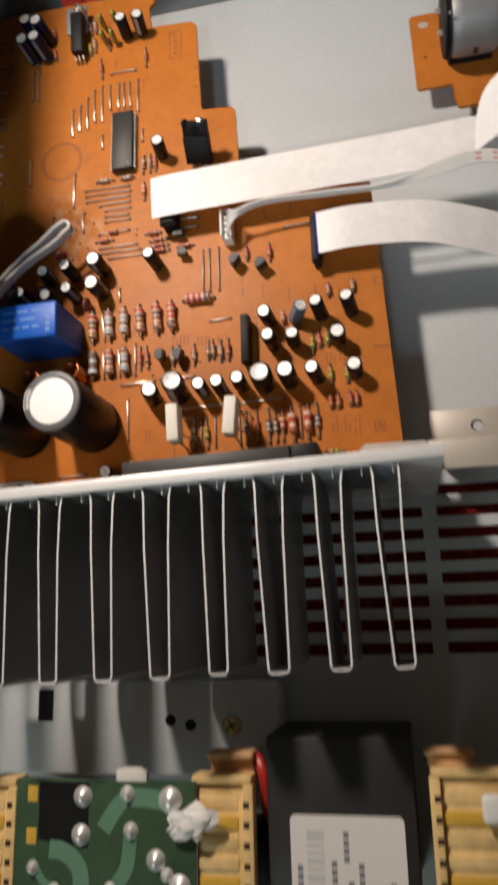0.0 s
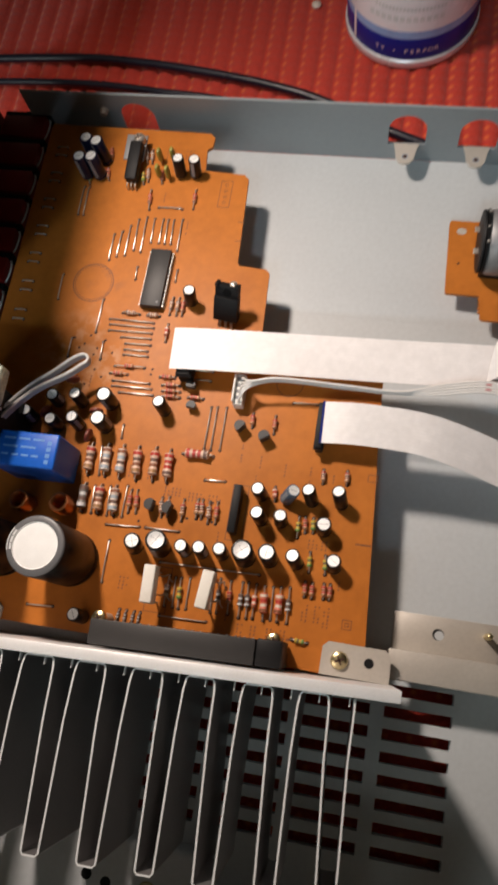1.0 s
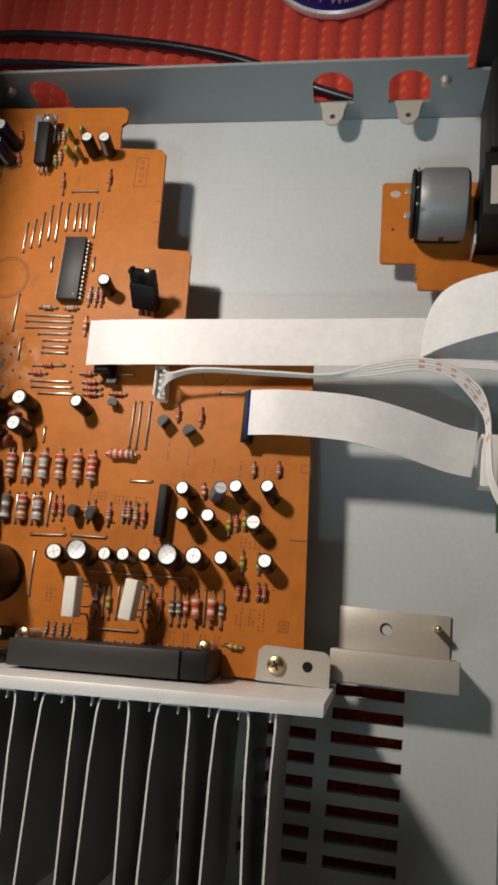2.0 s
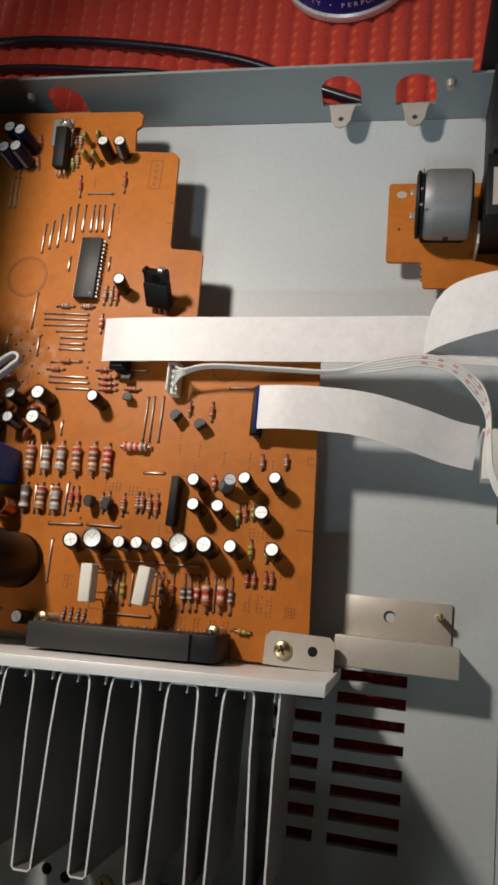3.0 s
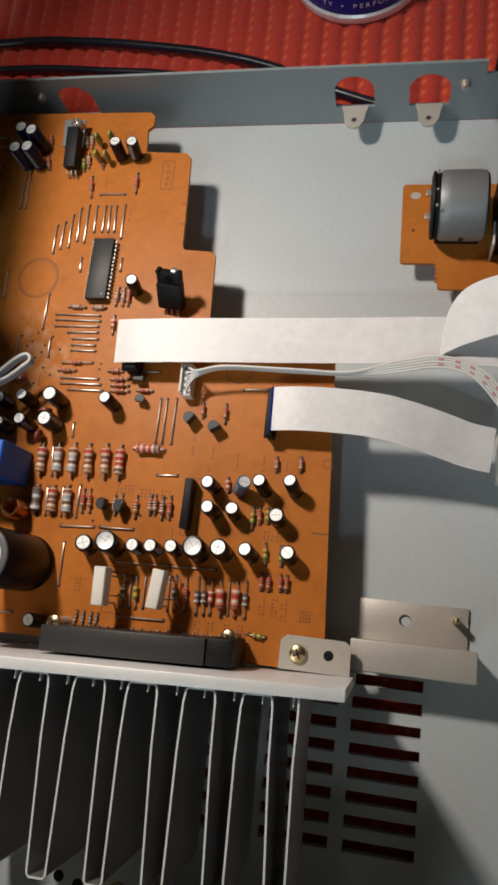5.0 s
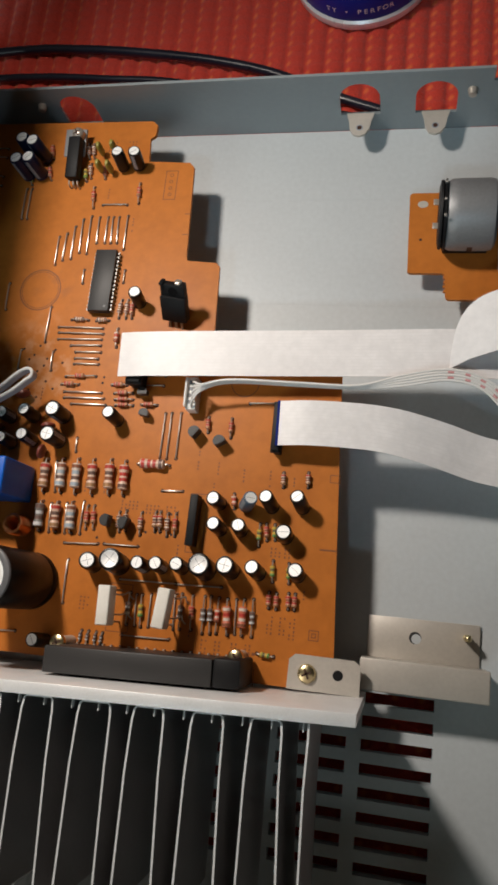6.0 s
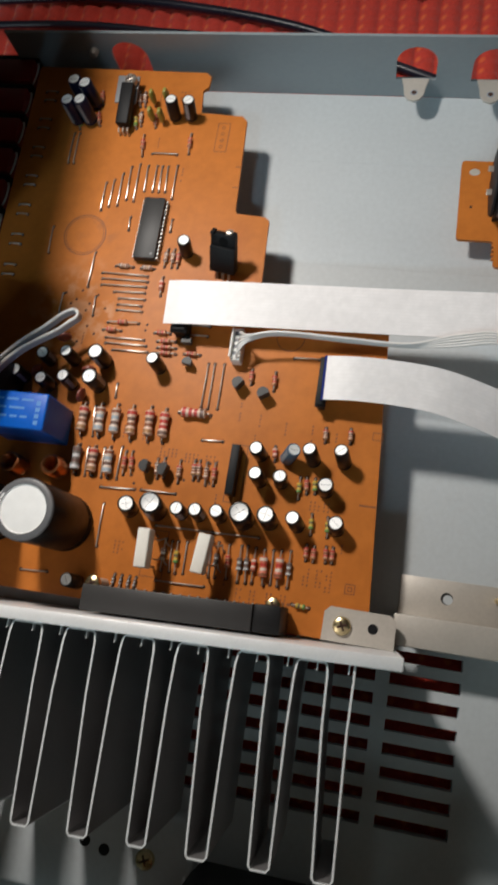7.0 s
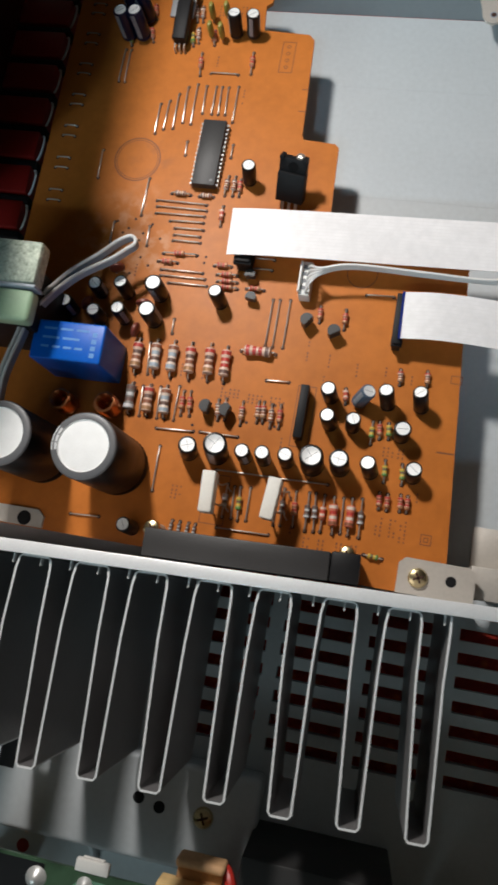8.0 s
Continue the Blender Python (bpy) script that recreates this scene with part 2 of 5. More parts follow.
# ---------- mesh helpers, all in millimetres ----------
def at(x, y, z=0.0):
    """A place on the board's own grid (mm, z from the board's top) in the world."""
    return Vector((x, y, z - FLOOR)) * MM


def box(bm, x0, x1, y0, y1, z0, z1, bevel=0.0, seg=2):
    r = bmesh.ops.create_cube(bm, size=1)
    vs = r["verts"]
    for v in vs:
        v.co = Vector(((x0 + x1) / 2 + v.co.x * (x1 - x0), (y0 + y1) / 2 + v.co.y * (y1 - y0), (z0 + z1) / 2 + v.co.z * (z1 - z0)))
    if bevel:
        es = list({e for v in vs for e in v.link_edges})
        bmesh.ops.bevel(bm, geom=es, offset=bevel, segments=seg, affect="EDGES", profile=0.5)
    return bm


def turned(bm, profile, m=Matrix(), seg=20, closed=True):
    """A body of revolution about z from (radius, height) pairs, then moved by m."""
    rings = []
    for r, z in profile:
        if r < 1e-6:
            rings.append([bm.verts.new(m @ Vector((0, 0, z)))])
        else:
            rings.append([bm.verts.new(m @ Vector((r * math.cos(2 * math.pi * k / seg), r * math.sin(2 * math.pi * k / seg), z))) for k in range(seg)])
    for a, b in zip(rings, rings[1:]):
        for k in range(seg):
            p, q = a[k % len(a)], a[(k + 1) % len(a)]
            s, t = b[(k + 1) % len(b)], b[k % len(b)]
            corner = list(dict.fromkeys((p, q, s, t)))
            if len(corner) > 2:
                bm.faces.new(corner)
    if closed:
        for ring, flip in ((rings[0], True), (rings[-1], False)):
            if len(ring) > 2:
                bm.faces.new(ring[::-1] if flip else ring)
    return bm


def tube(bm, pts, r, seg=8):
    pts = [Vector(p) for p in pts]
    rings = []
    side = None
    for i, p in enumerate(pts):
        d = (pts[min(i + 1, len(pts) - 1)] - pts[max(i - 1, 0)]).normalized()
        if side is None:
            side = d.orthogonal().normalized()
        side = (side - d * side.dot(d)).normalized()
        up = d.cross(side)
        rings.append([bm.verts.new(p + r * (math.cos(2 * math.pi * k / seg) * side + math.sin(2 * math.pi * k / seg) * up)) for k in range(seg)])
    for a, b in zip(rings, rings[1:]):
        for k in range(seg):
            bm.faces.new((a[k], a[(k + 1) % seg], b[(k + 1) % seg], b[k]))
    bm.faces.new(rings[0][::-1])
    bm.faces.new(rings[-1])
    return bm


def smooth_path(pts, n=8):
    """A Catmull-Rom line through a few points."""
    pts = [Vector(p) for p in pts]
    q = [pts[0] * 2 - pts[1], *pts, pts[-1] * 2 - pts[-2]]
    out = []
    for i in range(1, len(q) - 2):
        a, b, c, d = q[i - 1:i + 3]
        for k in range(n):
            t = k / n
            out.append(0.5 * (2 * b + (c - a) * t + (2 * a - 5 * b + 4 * c - d) * t * t + (3 * b - a - 3 * c + d) * t ** 3))
    out.append(pts[-1])
    return out


def prism(bm, outline, z0, z1):
    lo = [bm.verts.new((x, y, z0)) for x, y in outline]
    hi = [bm.verts.new((x, y, z1)) for x, y in outline]
    n = len(lo)
    bm.faces.new(hi)
    bm.faces.new(lo[::-1])
    for i in range(n):
        bm.faces.new((lo[i], lo[(i + 1) % n], hi[(i + 1) % n], hi[i]))
    return bm


def strip(bm, left, right, thick=0.25):
    """A thin band between two lines of points, with thickness."""
    n = len(left)
    top, low = [], []
    for a, b in zip(left, right):
        a, b = Vector(a), Vector(b)
        top.append((bm.verts.new(a), bm.verts.new(b)))
        low.append((bm.verts.new(a - Vector((0, 0, thick))), bm.verts.new(b - Vector((0, 0, thick)))))
    for i in range(n - 1):
        (a, b), (c, d) = top[i], top[i + 1]
        (e, f), (g, h) = low[i], low[i + 1]
        for quad in ((a, b, d, c), (e, g, h, f), (a, c, g, e), (b, f, h, d)):
            bm.faces.new(quad)
    for (a, b), (e, f) in ((top[0], low[0]), (top[-1], low[-1])):
        bm.faces.new((a, e, f, b))
    return bm


def finish(name, bm, material, smooth=35.0):
    bmesh.ops.recalc_face_normals(bm, faces=bm.faces)
    bmesh.ops.scale(bm, vec=(MM, MM, MM), verts=bm.verts)
    me = bpy.data.meshes.new(name)
    bm.to_mesh(me)
    bm.free()
    me.materials.append(material)
    if smooth:
        me.polygons.foreach_set("use_smooth", [True] * len(me.polygons))
        me.set_sharp_from_angle(angle=radians(smooth))
    return me


def part(name, bm, material, parent, label=""):
    ob = new(name, finish(name, bm, material))
    ob.parent = parent
    return tagged(ob, label)


def thing(name, place, label, category, group="", kind="", turn=0.0):
    """An empty at a thing's base; its parts hang under it."""
    ob = new(name)
    ob.empty_display_size = 0.002
    ob.matrix_basis = Matrix.Translation(place) @ Matrix.Rotation(radians(turn), 4, "Z")
    return tagged(ob, label, category, group, kind)


def solid(name, bm, material, place, label, category, group="", kind="", turn=0.0):
    ob = new(name, finish(name, bm, material))
    ob.matrix_basis = Matrix.Translation(place) @ Matrix.Rotation(radians(turn), 4, "Z")
    return tagged(ob, label, category, group, kind)


MADE = {}


def placed(key, build, x, y, z=0.0, turn=0.0):
    """The first of a kind is built, all later ones are copies of it."""
    m = Matrix.Translation(at(x, y, z)) @ Matrix.Rotation(radians(turn), 4, "Z")
    if key not in MADE:
        MADE[key] = build()
        MADE[key].matrix_basis = m
        return MADE[key]
    return copy_thing(MADE[key], m)


B = bmesh.new
O = Vector((0, 0, 0))
UP_X = Matrix.Rotation(radians(90), 4, "Y")      # turns z to x


# ---------- the room, the table and its cloth ----------
def sheet(name, material, x0, x1, y0, y1, z0, z1, label, category):
    return solid(name, box(B(), x0, x1, y0, y1, z0, z1), material, at(0, 0), label, category, kind="structure")


sheet("floor", WOOD, -1800, 1800, -1800, 1800, -830, -800, "brown wooden floor of the room", "floor")
# Opening and frame added out of view to house the fill light.
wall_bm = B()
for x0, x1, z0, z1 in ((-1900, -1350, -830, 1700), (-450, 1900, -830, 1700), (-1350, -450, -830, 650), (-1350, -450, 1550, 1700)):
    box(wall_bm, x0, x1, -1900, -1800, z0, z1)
solid("wall_south", wall_bm, WALLPAINT, at(0, 0), "plain painted room wall with an opening added for the fill light", "wall", kind="structure")
window_1 = thing("window_1", at(-900, -1850, 650), "plain white-framed window added out of view for the fill light", "window", kind="structure")
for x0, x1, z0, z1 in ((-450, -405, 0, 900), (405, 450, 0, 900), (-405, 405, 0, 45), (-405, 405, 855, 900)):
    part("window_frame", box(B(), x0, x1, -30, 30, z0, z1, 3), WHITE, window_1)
sheet("wall_west", WALLPAINT, -1900, -1800, -1800, 1800, -830, 1700, "plain painted room wall", "wall")
sheet("wall_east", WALLPAINT, 1800, 1900, -1800, 1800, -830, 1700, "plain painted room wall", "wall")
sheet("wall_north", WALLPAINT, -1900, 1900, 1800, 1900, -830, 1700, "plain painted room wall", "wall")
sheet("ceiling", WALLPAINT, -1900, 1900, -1900, 1900, 1700, 1760, "plain painted ceiling", "ceiling")

table = thing("table", at(0, 0, -780), "wooden table under a red ribbed cloth", "table")
part("tabletop", box(B(), -520, 520, -420, 520, 718, 742.0, 4), WOOD, table)
for lx in (-480, 480):
    for ly in (-380, 480):
        part("leg", box(B(), lx - 25, lx + 25, ly - 25, ly + 25, -20, 718, 3), WOOD, table)


def tablecloth():
    xs = np.arange(-330, 231, 1.2)
    ys = np.arange(204, 400, 1.45)
    gx, gy = np.meshgrid(xs, ys, indexing="ij")
    u, v = gx / PITCH + 0.354, gy / STITCH + 0.74
    ridge = np.abs(np.sin(np.pi * (u + 0.5))) ** 0.5
    h = CLOTH - 3.5 + 3.6 * ridge * (0.8 + 0.2 * np.abs(np.cos(np.pi * v)))
    h += 0.5 * np.sin(gx * 0.021 + 1) * np.sin(gy * 0.03)
    n, m = gx.shape
    verts = [tuple(p) for p in np.stack([gx, gy, h], -1).reshape(-1, 3) * MM]
    faces = [(i * m + j, (i + 1) * m + j, (i + 1) * m + j + 1, i * m + j + 1) for i in range(n - 1) for j in range(m - 1)]
    z = (CLOTH - 0.6) * MM
    for x0, x1, y0, y1 in ((-540, 540, -440, 204), (-540, 540, 399, 540), (-540, -330, 204, 399), (229, 540, 204, 399)):
        k = len(verts)
        verts += [(x0 * MM, y0 * MM, z), (x1 * MM, y0 * MM, z), (x1 * MM, y1 * MM, z), (x0 * MM, y1 * MM, z)]
        faces.append((k, k + 1, k + 2, k + 3))
    me = bpy.data.meshes.new("tablecloth")
    me.from_pydata(verts, [], faces)
    me.materials.append(CLOTHMAT)
    me.polygons.foreach_set("use_smooth", [True] * len(me.polygons))
    ob = new("tablecloth", me)
    ob.location = at(0, 0)
    tagged(ob, "red ribbed tablecloth with rows of orange stitches, lying on the table", "tablecloth")


tablecloth()


# ---------- chassis: floor with slots, low wall with cut-outs ----------
chassis = thing("chassis", at(0, 0, FLOOR), "zinc-plated sheet steel amplifier chassis lying open on the cloth", "chassis")
SLOT_X = [(10.4 - 30.4 * k, 35.6 - 30.4 * k) for k in range(4)]


def chassis_floor():
    """One sheet on a grid of cut lines; the cells of the slots are left out."""
    xs = sorted({-190.0, 68.0, *(e for pair in SLOT_X for e in pair)})
    rows = [(-11.2 - 8.1 * i, -15.3 - 8.1 * i) for i in range(8)]
    ys = sorted({-175.0, 140.0, *(e for pair in rows for e in pair)})
    bm = B()
    # Sheet deepened to 5 mm so that little light passes and the slots stay dark.
    verts = {(i, j, z): bm.verts.new((x, y, z)) for i, x in enumerate(xs) for j, y in enumerate(ys) for z in (-5.0, 0.0)}

    def full(i, j):
        if not (0 <= i < len(xs) - 1 and 0 <= j < len(ys) - 1):
            return False
        cx, cy = (xs[i] + xs[i + 1]) / 2, (ys[j] + ys[j + 1]) / 2
        return not (any(a < cx < b for a, b in SLOT_X) and any(lo < cy < hi for hi, lo in rows))

    for i in range(len(xs) - 1):
        for j in range(len(ys) - 1):
            if not full(i, j):
                continue
            ring4 = [(i, j), (i + 1, j), (i + 1, j + 1), (i, j + 1)]
            bm.faces.new([verts[p, q, 0.0] for p, q in ring4])
            bm.faces.new([verts[p, q, -5.0] for p, q in reversed(ring4)])
            for k, (di, dj) in enumerate(((0, -1), (1, 0), (0, 1), (-1, 0))):
                if not full(i + di, j + dj):
                    (p, q), (r, t) = ring4[k], ring4[(k + 1) % 4]
                    bm.faces.new((verts[p, q, 0.0], verts[p, q, -5.0], verts[r, t, -5.0], verts[r, t, 0.0]))
    return bm


part("floor_panel", chassis_floor(), ZINC, chassis)
# two barely raised floor panels; their edges stand in for edges of light bands
bm = B()
prism(bm, [(-190, 139.99), (130, 139.99), (130, 189), (-190, 189)], -1.0, 0.05)
part("pressed_panel", bm, ZINC, chassis)
bm = B()
prism(bm, [(-190, 188.99), (130, 188.99), (130, 223), (-190, 223)], -1.0, 0.1)
part("pressed_panel", bm, ZINC, chassis)
for x0, x1, z in ((68, 130, -0.6),):
    part("side_strip", box(B(), x0, x1, -175, 140, -1.6, z), ZINC, chassis)
for fx, fy in ((-170, 200), (110, 200), (-170, -150), (110, -150)):
    part("foot", turned(B(), [(8, -11.4), (9, -10.5), (9, -1)], Matrix.Translation((fx, fy, 0))), PLASTIC, chassis)


def circle_cut_wall():
    """The low wall, built as columns of quads so that the round holes go through it."""
    bm = B()
    x0, x1, z0, z1 = -186.0, 46.0, 0.0, 34.4
    holes = [(-6.4, 20.6, 8.3), (24.6, 20.2, 8.3), (-131.5, 21.0, 8.3)]
    cuts = {x0, x1}
    for cx, cz, r in holes:
        cuts |= {cx + r * math.cos(radians(d)) for d in range(0, 181, 9)}
    xs = sorted(cuts)
    for y in (0.0, 1.2):
        for a, b in zip(xs, xs[1:]):
            cut = [q for q in holes if abs((a + b) / 2 - q[0]) < q[2]]
            if cut:
                cx, cz, r = cut[0]
                ha = math.sqrt(max(0, r * r - (a - cx) ** 2))
                hb = math.sqrt(max(0, r * r - (b - cx) ** 2))
                flat = cz - 10.0
                bm.faces.new([bm.verts.new((p, y, q)) for p, q in ((a, z0), (b, z0), (b, flat), (a, flat))])
                bm.faces.new([bm.verts.new((p, y, q)) for p, q in ((a, cz + ha), (b, cz + hb), (b, z1), (a, z1))])
            else:
                bm.faces.new([bm.verts.new((p, y, q)) for p, q in ((a, z0), (b, z0), (b, z1), (a, z1))])
    for a, b in zip(xs, xs[1:]):
        bm.faces.new([bm.verts.new(p) for p in ((a, 0, z1), (b, 0, z1), (b, 1.2, z1), (a, 1.2, z1))])
    for cx, cz, r in holes:
        ring = [(cx + r * math.cos(radians(d)), cz + r * math.sin(radians(d))) for d in range(0, 181, 9)]
        ring += [(cx - r, cz - 10.0), (cx + r, cz - 10.0), ring[0]]
        for (a, c), (b, d) in zip(ring, ring[1:]):
            bm.faces.new([bm.verts.new(p) for p in ((a, 0, c), (b, 0, d), (b, 1.2, d), (a, 1.2, c))])
    for x in (x0, x1):
        bm.faces.new([bm.verts.new(p) for p in ((x, 0, z0), (x, 1.2, z0), (x, 1.2, z1), (x, 0, z1))])
    bmesh.ops.remove_doubles(bm, verts=bm.verts, dist=0.001)
    bmesh.ops.translate(bm, verts=bm.verts, vec=(0, 223.2, 0))
    return bm


low_wall = part("low_wall", circle_cut_wall(), ZINC_SHADED, chassis)
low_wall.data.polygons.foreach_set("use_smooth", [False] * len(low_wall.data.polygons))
part("low_wall", box(B(), 46.02, 128, 223.2, 224.4, 0.02, 27.5), ZINC_SHADED, chassis)
# bent tabs below the round cut-outs, each with a hole
for cx in (-6.4, 24.7, -131.5):
    bm = B()
    outline = [(-5.8, 0), (5.8, 0), (4.7, -3.8), (4.1, -8.0), (2.5, -10.9), (0, -11.8), (-2.5, -10.9), (-4.1, -8.0), (-4.7, -3.8)]
    prism(bm, outline, -0.5, 0.5)
    bmesh.ops.rotate(bm, verts=bm.verts, cent=O, matrix=Matrix.Rotation(radians(-5), 3, "X"))
    bmesh.ops.translate(bm, verts=bm.verts, vec=(cx, 223.2, 10.8))
    tab = part("tab", bm, BRACKET, chassis)
    for q, mm, up in ((1.5, GREYWIRE, 0.52), (1.0, PAD, 0.6)):
        bm = B()
        turned(bm, [(q, -0.05), (q, 0.05)], Matrix.Translation((cx, 215.7, 11.45 + up)) @ Matrix.Rotation(radians(-5), 4, "X"), 14)
        part("hole", bm, mm, tab)
for sx, sz in ((-147.3, 24.2), (38.4, 23.0)):
    bm = B()
    m = Matrix.Translation((sx, 223.2, sz)) @ Matrix.Rotation(radians(90), 4, "X")
    turned(bm, [(0, 3.2), (1.6, 2.6), (1.9, 1.2), (2.1, 0), (0, -0.2)], m, 14)
    part("screw_tip", bm, TIN, chassis, "screw tip coming through the low wall")
# front of the floor: raised shelf with two round holes and a screw
shelf = part("raised_shelf", box(B(), -188, -48, -112, -79, 0.02, 12.0, 2.0, 3), ZINC, chassis)
for hx, hy in ((-88.4, -92.7), (-80.9, -94.3)):
    part("hole", turned(B(), [(2.0, 12.02), (2.0, 12.12)], Matrix.Translation((hx, hy, 0)), 18), PLASTIC, shelf)
part("slot", box(B(), -140, -134, -93, -82, 12.02, 12.1), PLASTIC, shelf)


def screw(parent_or_none, x, y, z, r=2.9, label="yellow passivated cross-head machine screw"):
    """A pan-head screw with a cross recess; head up."""
    ob = thing("screw", at(x, y, z), label, "screw", "cross-head screws")
    bm = B()
    turned(bm, [(r, 0), (r, 0.8), (r * 0.86, 1.5), (r * 0.5, 1.95), (0, 2.05)], seg=22)
    part("head", bm, BRASS, ob)
    bm = B()
    for a in (25, 115):
        b2 = B()
        box(b2, -r * 0.55, r * 0.55, -0.35, 0.35, 1.6, 2.12)
        bmesh.ops.rotate(b2, verts=b2.verts, cent=O, matrix=Matrix.Rotation(radians(a), 3, "Z"))
        tmp = bpy.data.meshes.new("cross")
        b2.to_mesh(tmp)
        bm.from_mesh(tmp)
        b2.free()
    part("cross_recess", bm, PAD, ob)
    return ob


screw(None, -65.6, -94.3, FLOOR + 12.0, 3.4)


# ---------- main circuit board ----------
board = thing("circuit_board", at(0, 0, -1.6), "brown phenolic amplifier circuit board fixed over the chassis floor", "circuit board")
OUT = [(0.4, -11), (0.3, 0), (-3.2, 74), (-4.4, 104), (-55.0, 106), (-55.8, 119), (-56.9, 146.2), (-58.6, 147.8), (-70.6, 148.6), (-71.4, 150.5),
       (-73.2, 191.6), (-75.4, 193.8), (-93.6, 194.8), (-94.6, 205.8), (-92.4, 207.6), (-92.2, 212.6), (-94.6, 214.6), (-172, 216), (-172, -11)]
part("substrate", prism(B(), OUT, 0, 1.6), PHENOLIC, board)
for px, py in ((-150, 195), (-12, 60), (-150, 20), (-70, 130), (-8, 8)):
    part("standoff", turned(B(), [(3, 1.6 + FLOOR + 0.9), (3, 0)], Matrix.Translation((px, py, 0)), 12), BRACKET, board)

# brown legend print: rows of short bars, circles and outlines
rng = random.Random(4)
bm = B()


def bars(bm, x, y, n, rows, w=0.55, h=0.9, gap=0.45, tall=True):
    for r in range(rows):
        for i in range(n):
            if rng.random() < 0.12:
                continue
            px, py = (x + r * 1.5, y - i * (h + gap)) if tall else (x + i * (w + gap), y - r * 1.6)
            box(bm, px, px + w, py - h * rng.uniform(0.6, 1), py, 1.602, 1.625)


for x, y, n, r in ((-52, 8, 5, 1), (-56, 70, 6, 1), (-48, 66, 4, 1), (-49, 58, 4, 1), (-25, 36, 3, 3), (-20, 36, 3, 2), (-24, 12, 5, 2), (-19.5, 12, 5, 2),
                   (-16, 12, 6, 2), (-47, 1.5, 5, 2), (-42, 1.5, 5, 2), (-36, 1.5, 5, 2), (-31, 1.5, 5, 2), (-97, 168, 6, 1), (-110, 182, 5, 1), (-84, 49, 3, 5),
                   (-74, 48, 3, 4), (-66, 48, 3, 4), (-60, 34, 4, 1), (-48, 26, 5, 1), (-38, 64, 4, 1), (-28, 64, 5, 1), (-19, 62, 4, 1), (-12, 22, 3, 1),
                   (-95, 12, 4, 3), (-92, 56, 4, 1), (-100, 56, 4, 1), (-125, 92, 4, 1), (-130, 75, 5, 1), (-113, 205, 4, 3), (-125, 206, 4, 3), (-104, 205, 4, 3)):
    bars(bm, x, y, n, r)
bars(bm, -34, -1, 5, 1, 1.2, 1.0, 0.7, tall=False)
tagged(part("legend_print", bm, PRINT, board, "small brown printed component legends"), kind="stuff")


def ring(bm, cx, cy, r, w=0.35, seg=48):
    for k in range(seg):
        a, b = 2 * math.pi * k / seg, 2 * math.pi * (k + 1) / seg
        vs = [bm.verts.new((cx + q * math.cos(t), cy + q * math.sin(t), 1.61)) for q, t in ((r, a), (r, b), (r + w, b), (r + w, a))]
        bm.faces.new(vs)


def frame_line(bm, x0, x1, y0, y1, w=0.3):
    for a in ((x0, x1, y0, y0 + w), (x0, x1, y1 - w, y1), (x0, x0 + w, y0 + w, y1 - w), (x1 - w, x1, y0 + w, y1 - w)):
        box(bm, *a, 1.602, 1.625)


bm = B()
ring(bm, -133.6, 134.9, 8.8, 0.5)
ring(bm, -133.6, 134.9, 8.1, 0.25)
ring(bm, -41, 97.5, 5.2)
frame_line(bm, -85.2, -79.8, 176.5, 190.2)
for k in range(4):
    ring(bm, -82.5, 179 + 3 * k, 0.5, 0.3, 12)
frame_line(bm, -9, -5.4, 5.2, 8.8)
frame_line(bm, -8, -6.4, 6.2, 7.8)
frame_line(bm, -57, -50.5, 31.5, 53.6)
frame_line(bm, -83.5, -74.8, 0.5, 18)
frame_line(bm, -5.8, -2.0, 61.0, 64.0)
box(bm, -7.5, -1.4, 36.4, 37.0, 1.602, 1.625)
box(bm, -74.5, -71.5, 169.6, 170.0, 1.602, 1.625)
box(bm, -74.5, -71.5, 160.2, 160.6, 1.602, 1.625)
box(bm, -38, -26.8, -6.8, -6.5, 1.602, 1.625)
box(bm, -27.1, -26.8, -13, -6.5, 1.602, 1.625)
tagged(part("legend_outline", bm, PRINT, board, "brown printed rings and outlines"), kind="stuff")
# solder holes scattered among the jumpers
bm = B()
for x, y in ((-131, 106), (-125, 104.5), (-122, 108.5), (-118, 103), (-133, 104), (-128.5, 99), (-124, 94.8), (-131, 91), (-127, 88), (-120.5, 91.8), (-135, 99.6), (-99.3, 95.2),
             (-99, 97.6), (-120, 86.5), (-136, 108.5), (-129, 110), (-126, 101.5), (-64, 45), (-63, 37.5), (-73, 37.6), (-92, 34)):
    turned(bm, [(0.55, 1.602), (0.55, 1.62)], Matrix.Translation((x, y, 0)), 10)
tagged(part("solder_hole", bm, PAD, board, "dark empty lead holes in the board"), kind="stuff")


# ---------- components on the board ----------
def lead_hole(bm, x, y):
    turned(bm, [(0.75, 0.0), (0.7, 0.05)], Matrix.Translation((x, y, 0)), 10)


